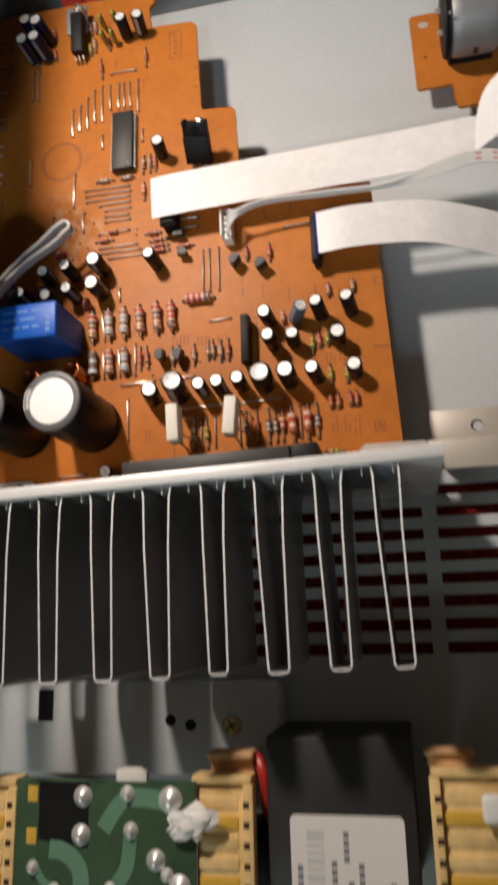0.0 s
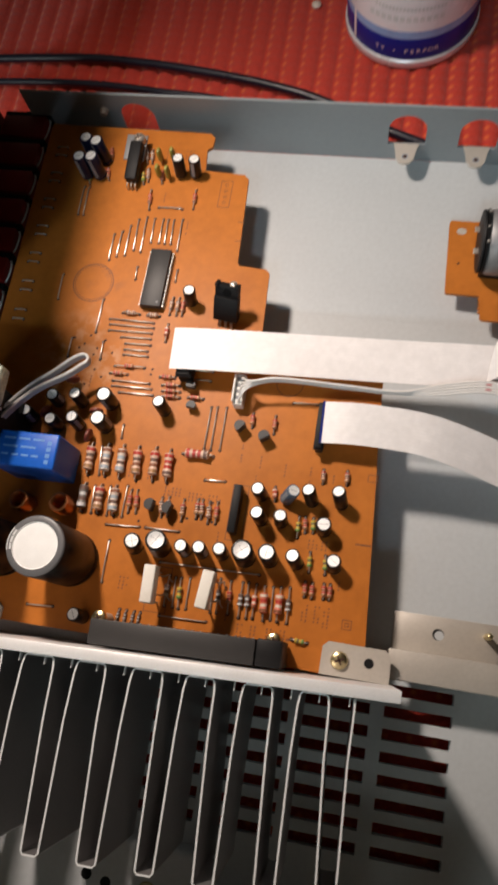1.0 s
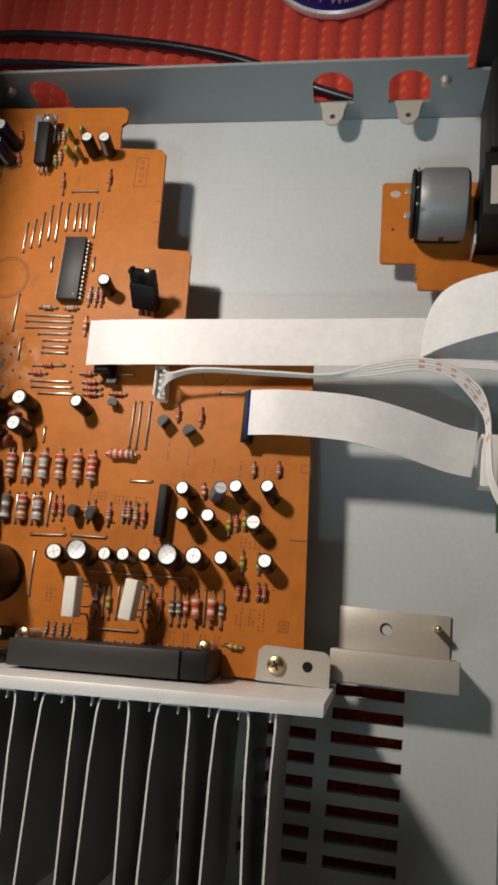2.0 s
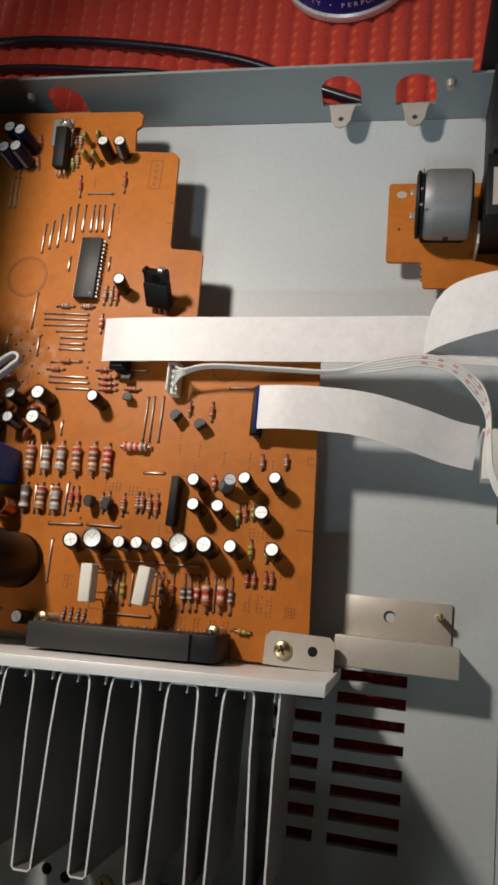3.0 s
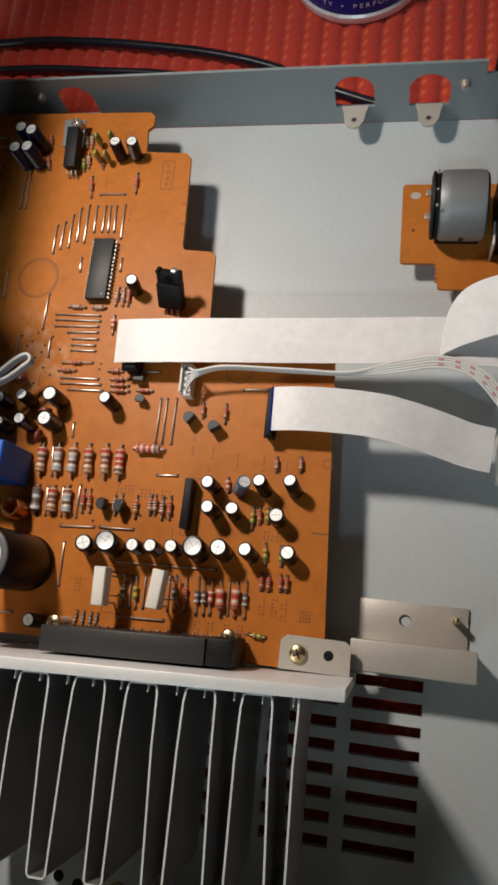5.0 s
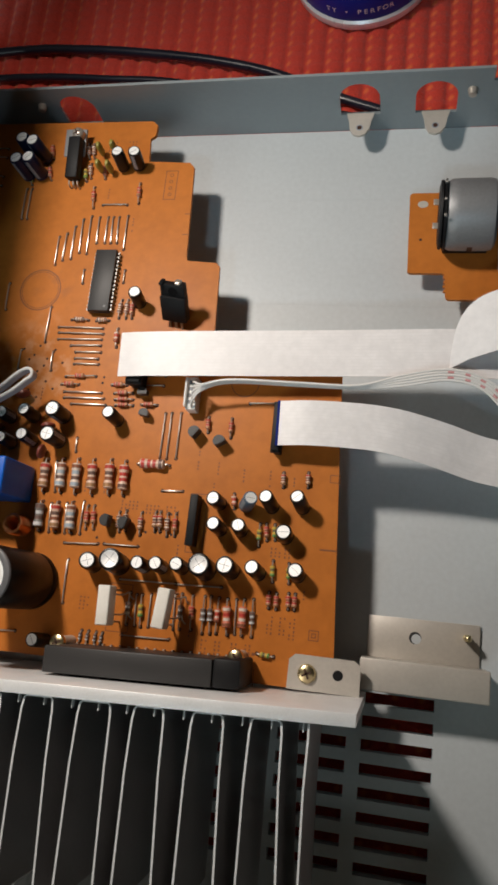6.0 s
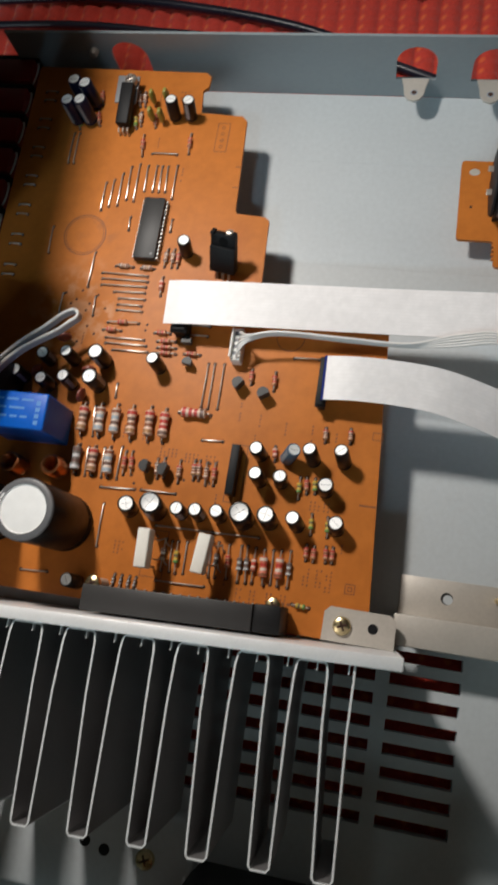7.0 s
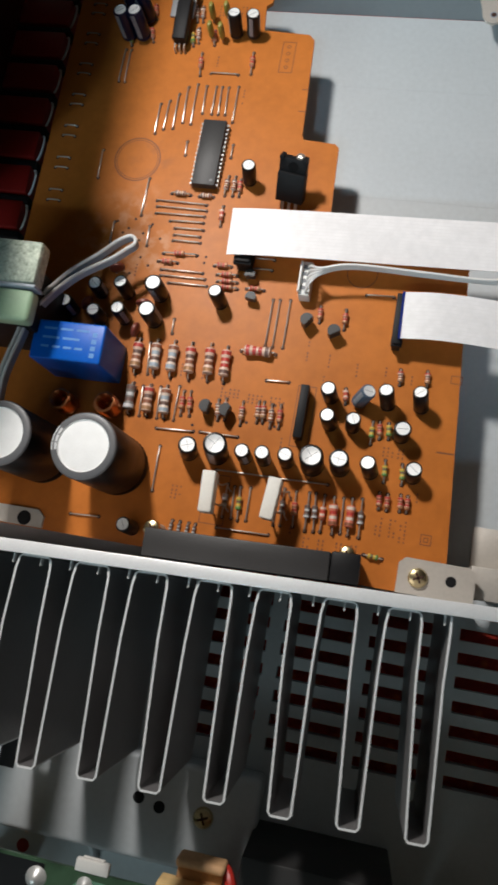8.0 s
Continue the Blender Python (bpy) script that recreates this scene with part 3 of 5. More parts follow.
def jumper(x0, y0, x1, y1):
    d = math.hypot(x1 - x0, y1 - y0)
    key = ("jumper", round(d * 2) / 2)

    def build():
        n = key[1] / 2
        ob = thing("jumper_wire", O, "bare tinned jumper wire soldered flat across the board", "jumper wire", "jumper wires on the board")
        pts = [(-n, 0, -0.6), (-n, 0, 0.2), (-n + 0.15, 0, 0.5), (-n + 0.5, 0, 0.68), (0, 0, 0.78), (n - 0.5, 0, 0.68), (n - 0.15, 0, 0.5), (n, 0, 0.2), (n, 0, -0.6)]
        part("wire", tube(B(), pts, 0.27, 8), TIN, ob)
        for s in (-n, n):
            bm = B()
            lead_hole(bm, s, 0)
            part("lead_hole", bm, PAD, ob)
        return ob

    placed(key, build, (x0 + x1) / 2, (y0 + y1) / 2, 0, math.degrees(math.atan2(y1 - y0, x1 - x0)) + rng.uniform(-0.8, 0.8))


def jumpers(rows):
    for r in rows:
        jumper(*r)


jumpers([(-148.2, 182.7, -148.4, 168.1), (-146.0, 182.6, -145.9, 168.1), (-111.6, 174.2, -100.4, 174.2), (-129.0, 159.3, -128.8, 146.5), (-125.6, 161.0, -125.7, 148.4),
         (-122.2, 164.2, -122.2, 149.2), (-119.1, 167.5, -118.8, 152.1), (-115.7, 169.1, -115.3, 151.4), (-111.9, 168.5, -111.7, 156.5), (-108.0, 168.5, -107.9, 156.5),
         (-105.7, 168.5, -105.3, 156.5), (-103.1, 168.5, -102.6, 156.5), (-99.3, 169.0, -99.0, 153.6), (-115.1, 144.0, -114.9, 138.2), (-97.0, 144.2, -96.9, 138.5),
         (-148.1, 137.7, -147.8, 125.6), (-127.1, 127.1, -127.1, 111.8)])
jumpers([(-122.1, 118.3, -102.7, 118.3), (-121.7, 115.8, -102.2, 115.9), (-121.5, 113.2, -102.6, 113.3), (-115.6, 110.4, -102.4, 110.9), (-113.1, 107.8, -101.9, 107.9),
         (-112.9, 105.0, -102.7, 105.2), (-112.8, 102.8, -102.3, 102.7), (-115.1, 90.7, -98.9, 91.0), (-114.7, 88.3, -97.8, 88.7), (-111.3, 85.8, -96.6, 86.1),
         (-137.0, 107.9, -137.1, 99.6), (-122.8, 107.7, -122.5, 99.5), (-71.1, 83.9, -71.3, 66.2), (-68.7, 84.0, -68.5, 66.1), (-65.0, 84.2, -64.7, 66.4),
         (-68.6, 53.6, -60.5, 54.0), (-106.2, 72.1, -105.9, 66.5), (-38.4, 89.5, -28.7, 89.8), (-81.7, 98.7, -73.4, 99.1), (-81.6, 94.7, -73.6, 95.0)])
jumpers([(-104.7, 31.0, -91.2, 31.6), (-88.7, 31.8, -75.2, 32.1), (-101.9, 24.7, -101.7, 8.8), (-80.4, 19.4, -58.9, 19.9), (-58.2, 19.8, -41.5, 20.2),
         (-76.9, -0.2, -58.7, 0.1), (-113.2, 62.1, -112.0, 50.2), (-112.6, 45.6, -111.8, 34.4), (-106.0, 46.1, -105.3, 34.5), (-99.2, 47.1, -99.0, 34.8),
         (-73.0, 14.7, -72.4, 3.5), (-67.5, 15.2, -67.1, 3.5), (-58.2, 16.2, -57.8, 3.9), (-35.6, 16.6, -35.0, 4.4), (-129.4, -3.9, -118.9, -3.2)])

KINDS = {  # colour, bands, label
    "tan": (TAN, (B_RED, B_BLACK, B_BROWN, B_GOLD), "tan axial resistor with dark colour bands"),
    "tan_red": (TAN, (B_RED, B_RED, B_RED, B_BLACK), "tan axial resistor with red colour bands"),
    "tan_blue": (CREAM, (B_BROWN, B_BLUE, B_BLACK, B_BLUE), "cream axial resistor with blue and brown bands"),
    "pink": (PINK, (B_RED, B_BROWN, B_RED, B_GOLD), "pinkish axial resistor with brown bands"),
    "red": (REDRES, (CREAM, B_RED, CREAM, B_BROWN), "red axial resistor with pale bands"),
    "slate": (SLATE, (B_BLACK, GREYPRINT, B_BLACK, GREYPRINT), "dark slate-grey axial resistor"),
    "green": (GREENRES, (YELLOW, B_BLACK, YELLOW, B_GREEN), "yellow-green axial resistor with yellow bands"),
    "cream": (CREAM, (B_BLACK, B_BROWN, B_GOLD, B_BROWN), "cream axial resistor with dark bands"),
}


def resistor(kind, x0, y0, x1, y1, body=6.0, dia=2.2, lift=0.0):
    d = math.hypot(x1 - x0, y1 - y0)
    key = ("resistor", kind, round(d * 2) / 2, body, dia)

    def build():
        n = key[2] / 2
        colour, bands, label = KINDS[kind]
        h, r = min(body, key[2] - 0.8) / 2, dia / 2
        z = r + 0.25
        ob = thing("resistor", O, label, "resistor", "axial resistors on the board")
        prof = [(0.3, -h), (r * 0.75, -h + 0.1), (r, -h + 0.35), (r, -h * 0.5), (r * 0.84, -h * 0.36), (r * 0.84, h * 0.36), (r, h * 0.5), (r, h - 0.35), (r * 0.75, h - 0.1), (0.3, h)]
        move = Matrix.Translation((0, 0, z)) @ UP_X
        part("body", turned(B(), prof, move, 16), colour, ob)
        for c, f in zip(bands, (-0.72, -0.22, 0.22, 0.72)):
            rr = (r if abs(f) > 0.5 else r * 0.84) + 0.03
            w = h * 0.14
            part("colour_band", turned(B(), [(rr, h * f - w), (rr, h * f + w)], move, 16), c, ob)
        for s in (-1, 1):
            pts = [(s * (h - 0.1), 0, z), (s * max(h + 0.1, n - 0.5), 0, z), (s * n, 0, z - 0.4), (s * n, 0, -0.5)]
            part("lead", tube(B(), pts, 0.28, 6), TIN, ob)
        for s in (-n, n):
            bm = B()
            lead_hole(bm, s, 0)
            part("lead_hole", bm, PAD, ob)
        return ob

    placed(key, build, (x0 + x1) / 2, (y0 + y1) / 2, lift, math.degrees(math.atan2(y1 - y0, x1 - x0)) + rng.uniform(-1.5, 1.5))


for kind, x0, y0, x1, y1 in (("tan", -117.0, 63.0, -116.4, 49.4), ("tan_blue", -110.2, 63.4, -109.4, 49.9), ("tan_blue", -103.8, 63.8, -103.2, 49.7), ("tan", -97.2, 63.8, -96.6, 50.0),
                             ("tan", -90.2, 64.3, -89.6, 50.5), ("tan_red", -84.3, 64.2, -83.7, 50.5), ("tan_red", -79.5, 63.4, -66.8, 63.3)):
    resistor(kind, x0, y0, x1, y1, 9.6, 3.7)
for kind, x0, y0, x1, y1 in (("slate", -116.3, 46.2, -115.7, 34.6), ("tan", -109.6, 46.3, -109.0, 34.7), ("tan_blue", -103.3, 46.7, -102.8, 34.7)):
    resistor(kind, x0, y0, x1, y1, 9.2, 3.7)
for kind, x0, y0, x1, y1 in (("pink", -24.0, 20.2, -23.9, 14.7), ("pink", -21.3, 20.0, -21.2, 14.6), ("pink", -17.0, 20.4, -16.9, 15.0), ("pink", -14.8, 20.5, -14.6, 14.9),
                             ("green", -23.6, 31.4, -23.4, 23.9), ("green", -17.9, 30.9, -17.4, 23.8), ("green", -29.6, 44.1, -29.6, 36.1), ("pink", -27.3, 44.3, -26.8, 38.4),
                             ("green", -24.3, 44.3, -23.7, 38.7), ("tan", -22.9, 63.7, -22.5, 58.1), ("tan", -13.8, 64.3, -13.4, 58.7), ("pink", -53.7, 83.2, -53.4, 77.3),
                             ("pink", -44.6, 83.2, -44.4, 75.6), ("red", -40.5, 54.4, -39.9, 49.0)):
    resistor(kind, x0, y0, x1, y1, 3.9, 1.9)
for kind, x0, y0, x1, y1 in (("pink", -97.1, 45.7, -96.8, 36.8), ("pink", -94.5, 45.9, -93.7, 37.0), ("cream", -84.0, 44.5, -83.3, 36.8), ("cream", -81.3, 45.1, -81.0, 37.4),
                             ("tan", -75.3, 44.7, -74.9, 36.4), ("tan", -69.7, 45.6, -69.3, 38.0), ("tan", -67.9, 45.7, -67.3, 38.2), ("cream", -64.9, 45.3, -64.4, 36.7),
                             ("pink", -61.8, 45.6, -61.5, 36.9), ("slate", -75.5, 15.1, -75.5, 3.6), ("green", -70.8, 14.9, -70.1, 3.2), ("slate", -55.8, 16.4, -55.4, 4.1),
                             ("pink", -51.7, 16.4, -51.1, 4.2), ("slate", -47.1, 16.4, -47.0, 3.6), ("slate", -44.8, 16.7, -44.2, 3.7), ("red", -42.0, 16.5, -41.7, 4.0),
                             ("slate", -29.4, 17.2, -28.9, 4.2)):
    resistor(kind, x0, y0, x1, y1, 4.6, 2.0)
for x0, y0, x1, y1 in ((-38.5, 16.3, -37.9, 4.0), (-32.7, 16.9, -32.5, 4.2)):
    resistor("red", x0, y0, x1, y1, 7.4, 3.0)
for kind, x0, y0, x1, y1 in (("pink", -116.7, 182.8, -115.5, 172.9), ("pink", -96.0, 184.2, -95.4, 174.9), ("cream", -122.6, 204.1, -121.2, 196.9), ("cream", -119.9, 204.0, -119.0, 196.9),
                             ("green", -121.9, 191.8, -120.9, 185.7), ("cream", -119.9, 194.1, -119.0, 187.3), ("pink", -113.3, 193.1, -112.3, 186.9), ("pink", -139.7, 203.7, -138.3, 197.3),
                             ("pink", -139.2, 193.0, -137.7, 186.8), ("green", -147.3, 190.4, -146.4, 184.6), ("cream", -96.2, 130.9, -96.4, 122.8), ("cream", -93.5, 130.9, -93.4, 122.9),
                             ("pink", -91.3, 130.0, -91.0, 122.9), ("cream", -117.1, 121.7, -109.5, 121.7), ("cream", -106.2, 121.5, -100.5, 121.7), ("red", -96.2, 118.3, -95.7, 110.4)):
    resistor(kind, x0, y0, x1, y1, 4.2, 1.9)
for x0, y0, x1, y1 in ((-116.7, 93.8, -109.3, 94.1), (-115.6, 97.3, -102.4, 97.6), (-95.1, 94.5, -88.8, 94.6), (-93.6, 91.0, -85.9, 91.4), (-92.9, 88.4, -85.5, 88.8),
                       (-92.5, 86.1, -85.1, 86.4), (-81.6, 86.9, -75.2, 86.9)):
    resistor("pink", x0, y0, x1, y1, 3.9, 1.9)


def capacitor(x, y, dia, height, sleeve=BLACK, turn=0.0, mark="cross", lean=(0.0, 0.0), group="small electrolytic capacitors"):
    """A can in a shrink sleeve: dark sleeve, bare scored top, printed stripe, two leads."""
    key = ("capacitor", dia, height, sleeve.name, mark)

    def build():
        r = dia / 2
        ob = thing("electrolytic_capacitor", O, {"black_sleeve": "black-sleeved electrolytic capacitor with a bare silver top", "navy_sleeve": "navy-sleeved electrolytic capacitor with a silver top",
                   "blue_grey_sleeve": "blue-grey electrolytic capacitor with a grey top, leaning"}[sleeve.name], "capacitor", group)
        z0 = 1.2
        lip = r * 0.78
        prof = [(0, z0), (r * 0.9, z0), (r, z0 + 0.4), (r, z0 + 1.0), (r * 0.95, z0 + 1.3), (r, z0 + 1.7), (r, height - 0.5), (r * 0.93, height - 0.1), (r * 0.86, height), (lip, height - 0.02)]
        part("sleeve", turned(B(), prof, seg=24, closed=False), sleeve, ob)
        bm = B()
        turned(bm, [(lip + 0.03, height - 0.02), (lip * 0.94, height - 0.16), (0, height - 0.14)], seg=24, closed=False)
        top = part("top", bm, CAN_TOP, ob, "bare silver aluminium top")
        bm = B()
        if mark == "cross":
            for a in (20, 110):
                c, s = math.cos(radians(a)), math.sin(radians(a))
                tube(bm, [(-c * lip * 0.8, -s * lip * 0.8, height - 0.17), (c * lip * 0.8, s * lip * 0.8, height - 0.15)], 0.11, 4)
        else:
            tube(bm, [(-lip * 0.8, 0, height - 0.17), (lip * 0.8, 0, height - 0.15)], 0.1, 4)
        part("score_mark", bm, SLEEVEPRINT, top)
        bm = B()
        for k in range(4):
            a0, a1 = radians(200 + k * 9), radians(208 + k * 9)
            q = r + 0.03
            vs = [bm.verts.new((q * math.cos(a), q * math.sin(a), z)) for a, z in ((a0, z0 + 1.8), (a1, z0 + 1.8), (a1, height - 0.5), (a0, height - 0.5))]
            bm.faces.new(vs)
        part("polarity_stripe", bm, SLEEVEPRINT, ob)
        for s in (-1, 1):
            part("lead", tube(B(), [(s * dia * 0.2, 0, -0.5), (s * dia * 0.2, 0, z0 + 0.2)], 0.28, 6), TIN, ob)
        return ob

    ob = placed(key, build, x, y, 0, turn)
    if lean != (0.0, 0.0):
        ob.matrix_basis = Matrix.Translation(at(x, y)) @ Matrix.Rotation(radians(lean[0]), 4, "X") @ Matrix.Rotation(radians(lean[1]), 4, "Y") @ Matrix.Rotation(radians(turn), 4, "Z")
    return ob


def leaning(rows, sleeve=BLACK, step=40):
    """Rows of base x, y, tilt to +x and to +y in degrees, diameter, height."""
    for i, (x, y, ax, ay, d, h) in enumerate(rows):
        capacitor(x, y, d, h, sleeve, step * i, "cross" if d > 6 else "line", (-ay, ax))


leaning([(-91.1, 23.6, 8, 6, 6.3, 12), (-81.0, 24.5, 6, 5, 8.0, 16), (-71.0, 24.8, 0, 5, 5.2, 11), (-64.4, 25.0, 1, 6, 5.2, 11), (-56.5, 25.5, 0, 6, 5.2, 11), (-47.7, 25.5, 0, 7, 8.0, 13),
         (-38.3, 26.0, -2, 8, 6.6, 12), (-27.9, 25.9, -8, 11, 5.4, 11), (-14.2, 26.6, -2, 11, 5.6, 9)])
leaning([(-44.9, 50.0, -5, 5, 5.2, 11), (-43.7, 40.4, -6, 8, 5.2, 11), (-36.3, 40.6, 1, 11, 5.2, 9), (-25.3, 49.8, -8, 16, 5.2, 11.5), (-14.2, 50.2, -8, 18, 5.2, 11.5), (-19.9, 39.9, 1, 8, 5.8, 9)], step=-35)
leaning([(-36.1, 49.8, 21, 14, 5.2, 10.5)], STEELBLUE)
leaning([(-124.7, 79.0, -4, 6, 5.2, 11), (-112.4, 79.9, -3, 4, 6.3, 12), (-123.8, 69.0, -4, 7, 5.2, 11), (-112.8, 69.9, -3, 4, 6.3, 12), (-89.4, 79.2, -6, 8, 5.2, 11), (-87.8, 128.7, 4, 6, 5.2, 11),
         (-105.5, -5.4, -4, 3, 5.2, 11), (-103.9, 190.9, 1, 8, 5.2, 11.5), (-97.2, 191.3, 5, 5, 5.2, 11.5), (-144.6, 70.0, 0, 4, 5.2, 11), (-135.3, 78.5, 3, 0, 5.2, 11), (-132.9, 67.9, -2, 3, 5.2, 11)], step=50)
leaning([(-146.4, 197.4, -2, 6, 5.9, 14), (-140.8, 196.4, -4, 4, 5.9, 14), (-147.4, 188.0, -2, 4, 5.9, 14), (-141.4, 188.2, -4, 5, 5.9, 14)], NAVY, 15)


def big_capacitor(x, y, label):
    ob = thing("reservoir_capacitor", at(x, y), label, "capacitor", "large reservoir capacitors")
    r, h = 10.7, 36.5
    prof = [(0, 0.3), (r * 0.95, 0.3), (r, 1.0), (r, 3), (r * 0.96, 3.8), (r, 4.8), (r, h - 1.2), (r * 0.97, h - 0.35), (r * 0.9, h), (r * 0.77, h - 0.05)]
    part("sleeve", turned(B(), prof, seg=48, closed=False), BIGBLACK, ob)
    part("collar", turned(B(), [(r * 0.99, h - 0.9), (r * 0.965, h - 0.2), (r * 0.9, h + 0.08), (r * 0.775, h + 0.02)], seg=48, closed=False), COLLAR, ob, "dark grey shrunk sleeve collar")
    part("top", turned(B(), [(r * 0.775, h + 0.0), (r * 0.74, h - 0.5), (0, h - 0.45)], seg=48, closed=False), CAN_TOP, ob, "bare silver aluminium top")
    bm = B()
    for a0 in (150, 166, 182):
        vs = [bm.verts.new((q * r * math.cos(radians(a)), q * r * math.sin(radians(a)), z)) for q, z, a in ((0.785, h + 0.16, a0), (0.79, h + 0.16, a0 + 14), (0.96, h - 0.05, a0 + 14), (0.96, h - 0.05, a0))]
        bm.faces.new(vs)
    part("polarity_patch", bm, GREYPRINT, ob)
    return ob


big_capacitor(-115.3, 15.6, "large black reservoir capacitor with a wide silver top")
big_capacitor(-143.6, 15.6, "second large black reservoir capacitor beside the first")


def dip_chip():
    ob = thing("integrated_circuit", at(-104.7, 138.0), "long dark grey thirty-pin integrated circuit", "chip")
    bm = B()
    box(bm, -4.5, 4.5, -13.5, 13.5, 0.9, 4.1, 0.25)
    part("body", bm, MOULD, ob)
    part("index_notch", turned(B(), [(0.6, 4.06), (0.6, 4.13)], Matrix.Translation((2.8, -11.6, 0)), 12), COLLAR, ob)
    for s in (-1, 1):
        for k in range(15):
            y = (k - 7) * 1.778
            bm = B()
            box(bm, s * 4.4 if s > 0 else -5.4, 5.4 if s > 0 else -4.4, y - 0.45, y + 0.45, 2.2, 2.55)
            box(bm, 5.05 if s > 0 else -5.4, 5.4 if s > 0 else -5.05, y - 0.3, y + 0.3, -0.4, 2.3)
            part("pin", bm, PIN, ob)
    return ob


dip_chip()


def transistor(x, y, turn, h=6.2, w=2.3):
    key = ("to92", h, w)

    def build():
        ob = thing("transistor", O, "small dark grey half-round transistor", "transistor", "small transistors on the board")
        out = [(w * math.cos(radians(a)), w * math.sin(radians(a))) for a in range(-35, 216, 18)]
        bm = prism(B(), out, 1.6, h)
        bmesh.ops.bevel(bm, geom=[e for e in bm.edges if abs(e.verts[0].co.z - e.verts[1].co.z) < 0.01], offset=0.2, segments=2, affect="EDGES")
        part("body", bm, MOULD, ob)
        for s in (-1.2, 0, 1.2):
            part("lead", tube(B(), [(s, 0, -0.4), (s, 0, 1.8)], 0.25, 6), TIN, ob)
        return ob

    placed(key, build, x, y, 0, turn)


for x, y, a in ((-57.4, 76.0, 60), (-47.4, 73.0, 40), (-87.3, 40.4, 90), (-80.1, 39.9, 80)):
    transistor(x, y, a)
for x, y, a in ((-80.6, 91.0, 10), (-78.9, 82.5, 0), (-86.0, 99, 0)):
    transistor(x, y, a, 4.6, 2.0)


def strip_module():
    ob = thing("strip_module", at(-54.0, 43.0), "narrow upright black single-in-line module", "chip", turn=-0.5)
    part("body", box(B(), -1.5, 1.5, -9.3, 9.3, 0.8, 6.7, 0.2), PLASTIC, ob)
    for k in range(9):
        part("pin", box(B(), -0.25, 0.25, -8.2 + 2.05 * k - 0.3, -8.2 + 2.05 * k + 0.3, -0.3, 0.9), TIN, ob)


strip_module()


def cement_resistor(x, y, turn):
    def build():
        ob = thing("cement_resistor", O, "upright white ceramic cement resistor", "resistor", "white cement resistors")
        part("body", box(B(), -2.2, 2.2, -6.8, 6.8, 10.8, 17.5, 0.5, 3), CERAMIC, ob)
        for y0 in (-5.6, 5.6):
            part("lead", tube(B(), [(0, y0, 11), (0, y0, -0.4)], 0.4, 6), TIN, ob)
        for y0 in (-3, 4):
            part("lead", tube(B(), smooth_path([(1.6, y0, 11.2), (2.2, y0, 4.5), (3.6, y0 + 1.0, 2.2), (4.0, y0 - 0.2, 1.6), (4.8, y0 - 1.2, 0.3), (5.0, y0 - 1.2, -0.4)], 5), 0.3, 6), TIN, ob)
        return ob

    placed("cement", build, x, y, 0, turn)


cement_resistor(-78.8, 9.9, 2.5)
cement_resistor(-58.0, 10.9, -5.0)


def leaning_regulator():
    """A fully moulded regulator leaning well back on its legs, a dark recess near its top, a nut behind."""
    ob = thing("power_regulator", at(-71.6, 119.6), "black moulded power regulator leaning back on three legs", "regulator", "power regulators")
    ob.matrix_basis = Matrix.Translation(at(-71.6, 119.6)) @ Matrix.Rotation(radians(-9), 4, "Z") @ Matrix.Rotation(radians(-33), 4, "X")
    body = part("body", box(B(), -5.1, 5.1, -1.6, 2.6, 3.6, 14.6, 0.3), PLASTIC, ob)
    part("shoulder", box(B(), -5.0, 5.0, -0.6, 2.5, 14.5, 19.6, 0.3), PLASTIC, ob, "thinner upper end of the moulding")
    bm = turned(B(), [(1.9, 0.0), (1.9, 0.06)], Matrix.Translation((0.3, -0.62, 16.9)) @ Matrix.Rotation(radians(90), 4, "X"), 18)
    part("recess", bm, BIGBLACK, body)
    for s in (-4.2, 4.2):
        part("lug", box(B(), s - 0.8, s + 0.8, -1.4, 2.2, 19.2, 20.4, 0.3), PLASTIC, ob)
    part("nut", turned(B(), [(1.7, 0), (1.7, 0.9), (1.1, 1.4), (0, 1.5)], Matrix.Translation((2.0, 1.6, 19.4)), 6), TIN, ob, "bright steel nut")
    for s in (-2.5, 0, 2.5):
        part("leg", box(B(), s - 0.5, s + 0.5, -0.4, 0.1, -0.8, 3.8), TIN, ob)


def flat_regulator():
    """A regulator laid over towards the wall, with its metal tab and screw at the far end."""
    ob = thing("power_regulator", at(-126.6, 184.6), "black power regulator lying tilted with a screwed grey tab", "regulator", "power regulators", turn=-1.5)
    ob.matrix_basis = ob.matrix_basis @ Matrix.Rotation(radians(9), 4, "X")
    part("body", box(B(), -1.6, 3.8, 0.4, 18.4, 1.6, 6.6, 0.5), PLASTIC, ob)
    tab = part("tab", box(B(), -5.4, 4.4, 11.5, 23.6, 1.0, 2.2, 0.3), MOTOR, ob, "grey metal tab")
    part("screw", turned(B(), [(2.6, 2.2), (2.6, 4.4), (2.1, 5.4), (1.2, 5.9), (0, 6.0)], Matrix.Translation((1.4, 20.6, 0)), 20), TIN, tab, "steel cross-head screw")
    for a in (30, 120):
        c, s2 = math.cos(radians(a)) * 1.6, math.sin(radians(a)) * 1.6
        part("cross_recess", tube(B(), [(1.4 - c, 20.6 - s2, 5.85), (1.4 + c, 20.6 + s2, 5.85)], 0.3, 6), PAD, tab)
    for s in (-0.8, 1.1, 3.0):
        part("leg", tube(B(), [(s, 0.2, 3.4), (s, -1.4, 3.0), (s, -2.0, 2.0), (s, -2.0, -0.8)], 0.38, 6), TIN, ob)


leaning_regulator()
flat_regulator()


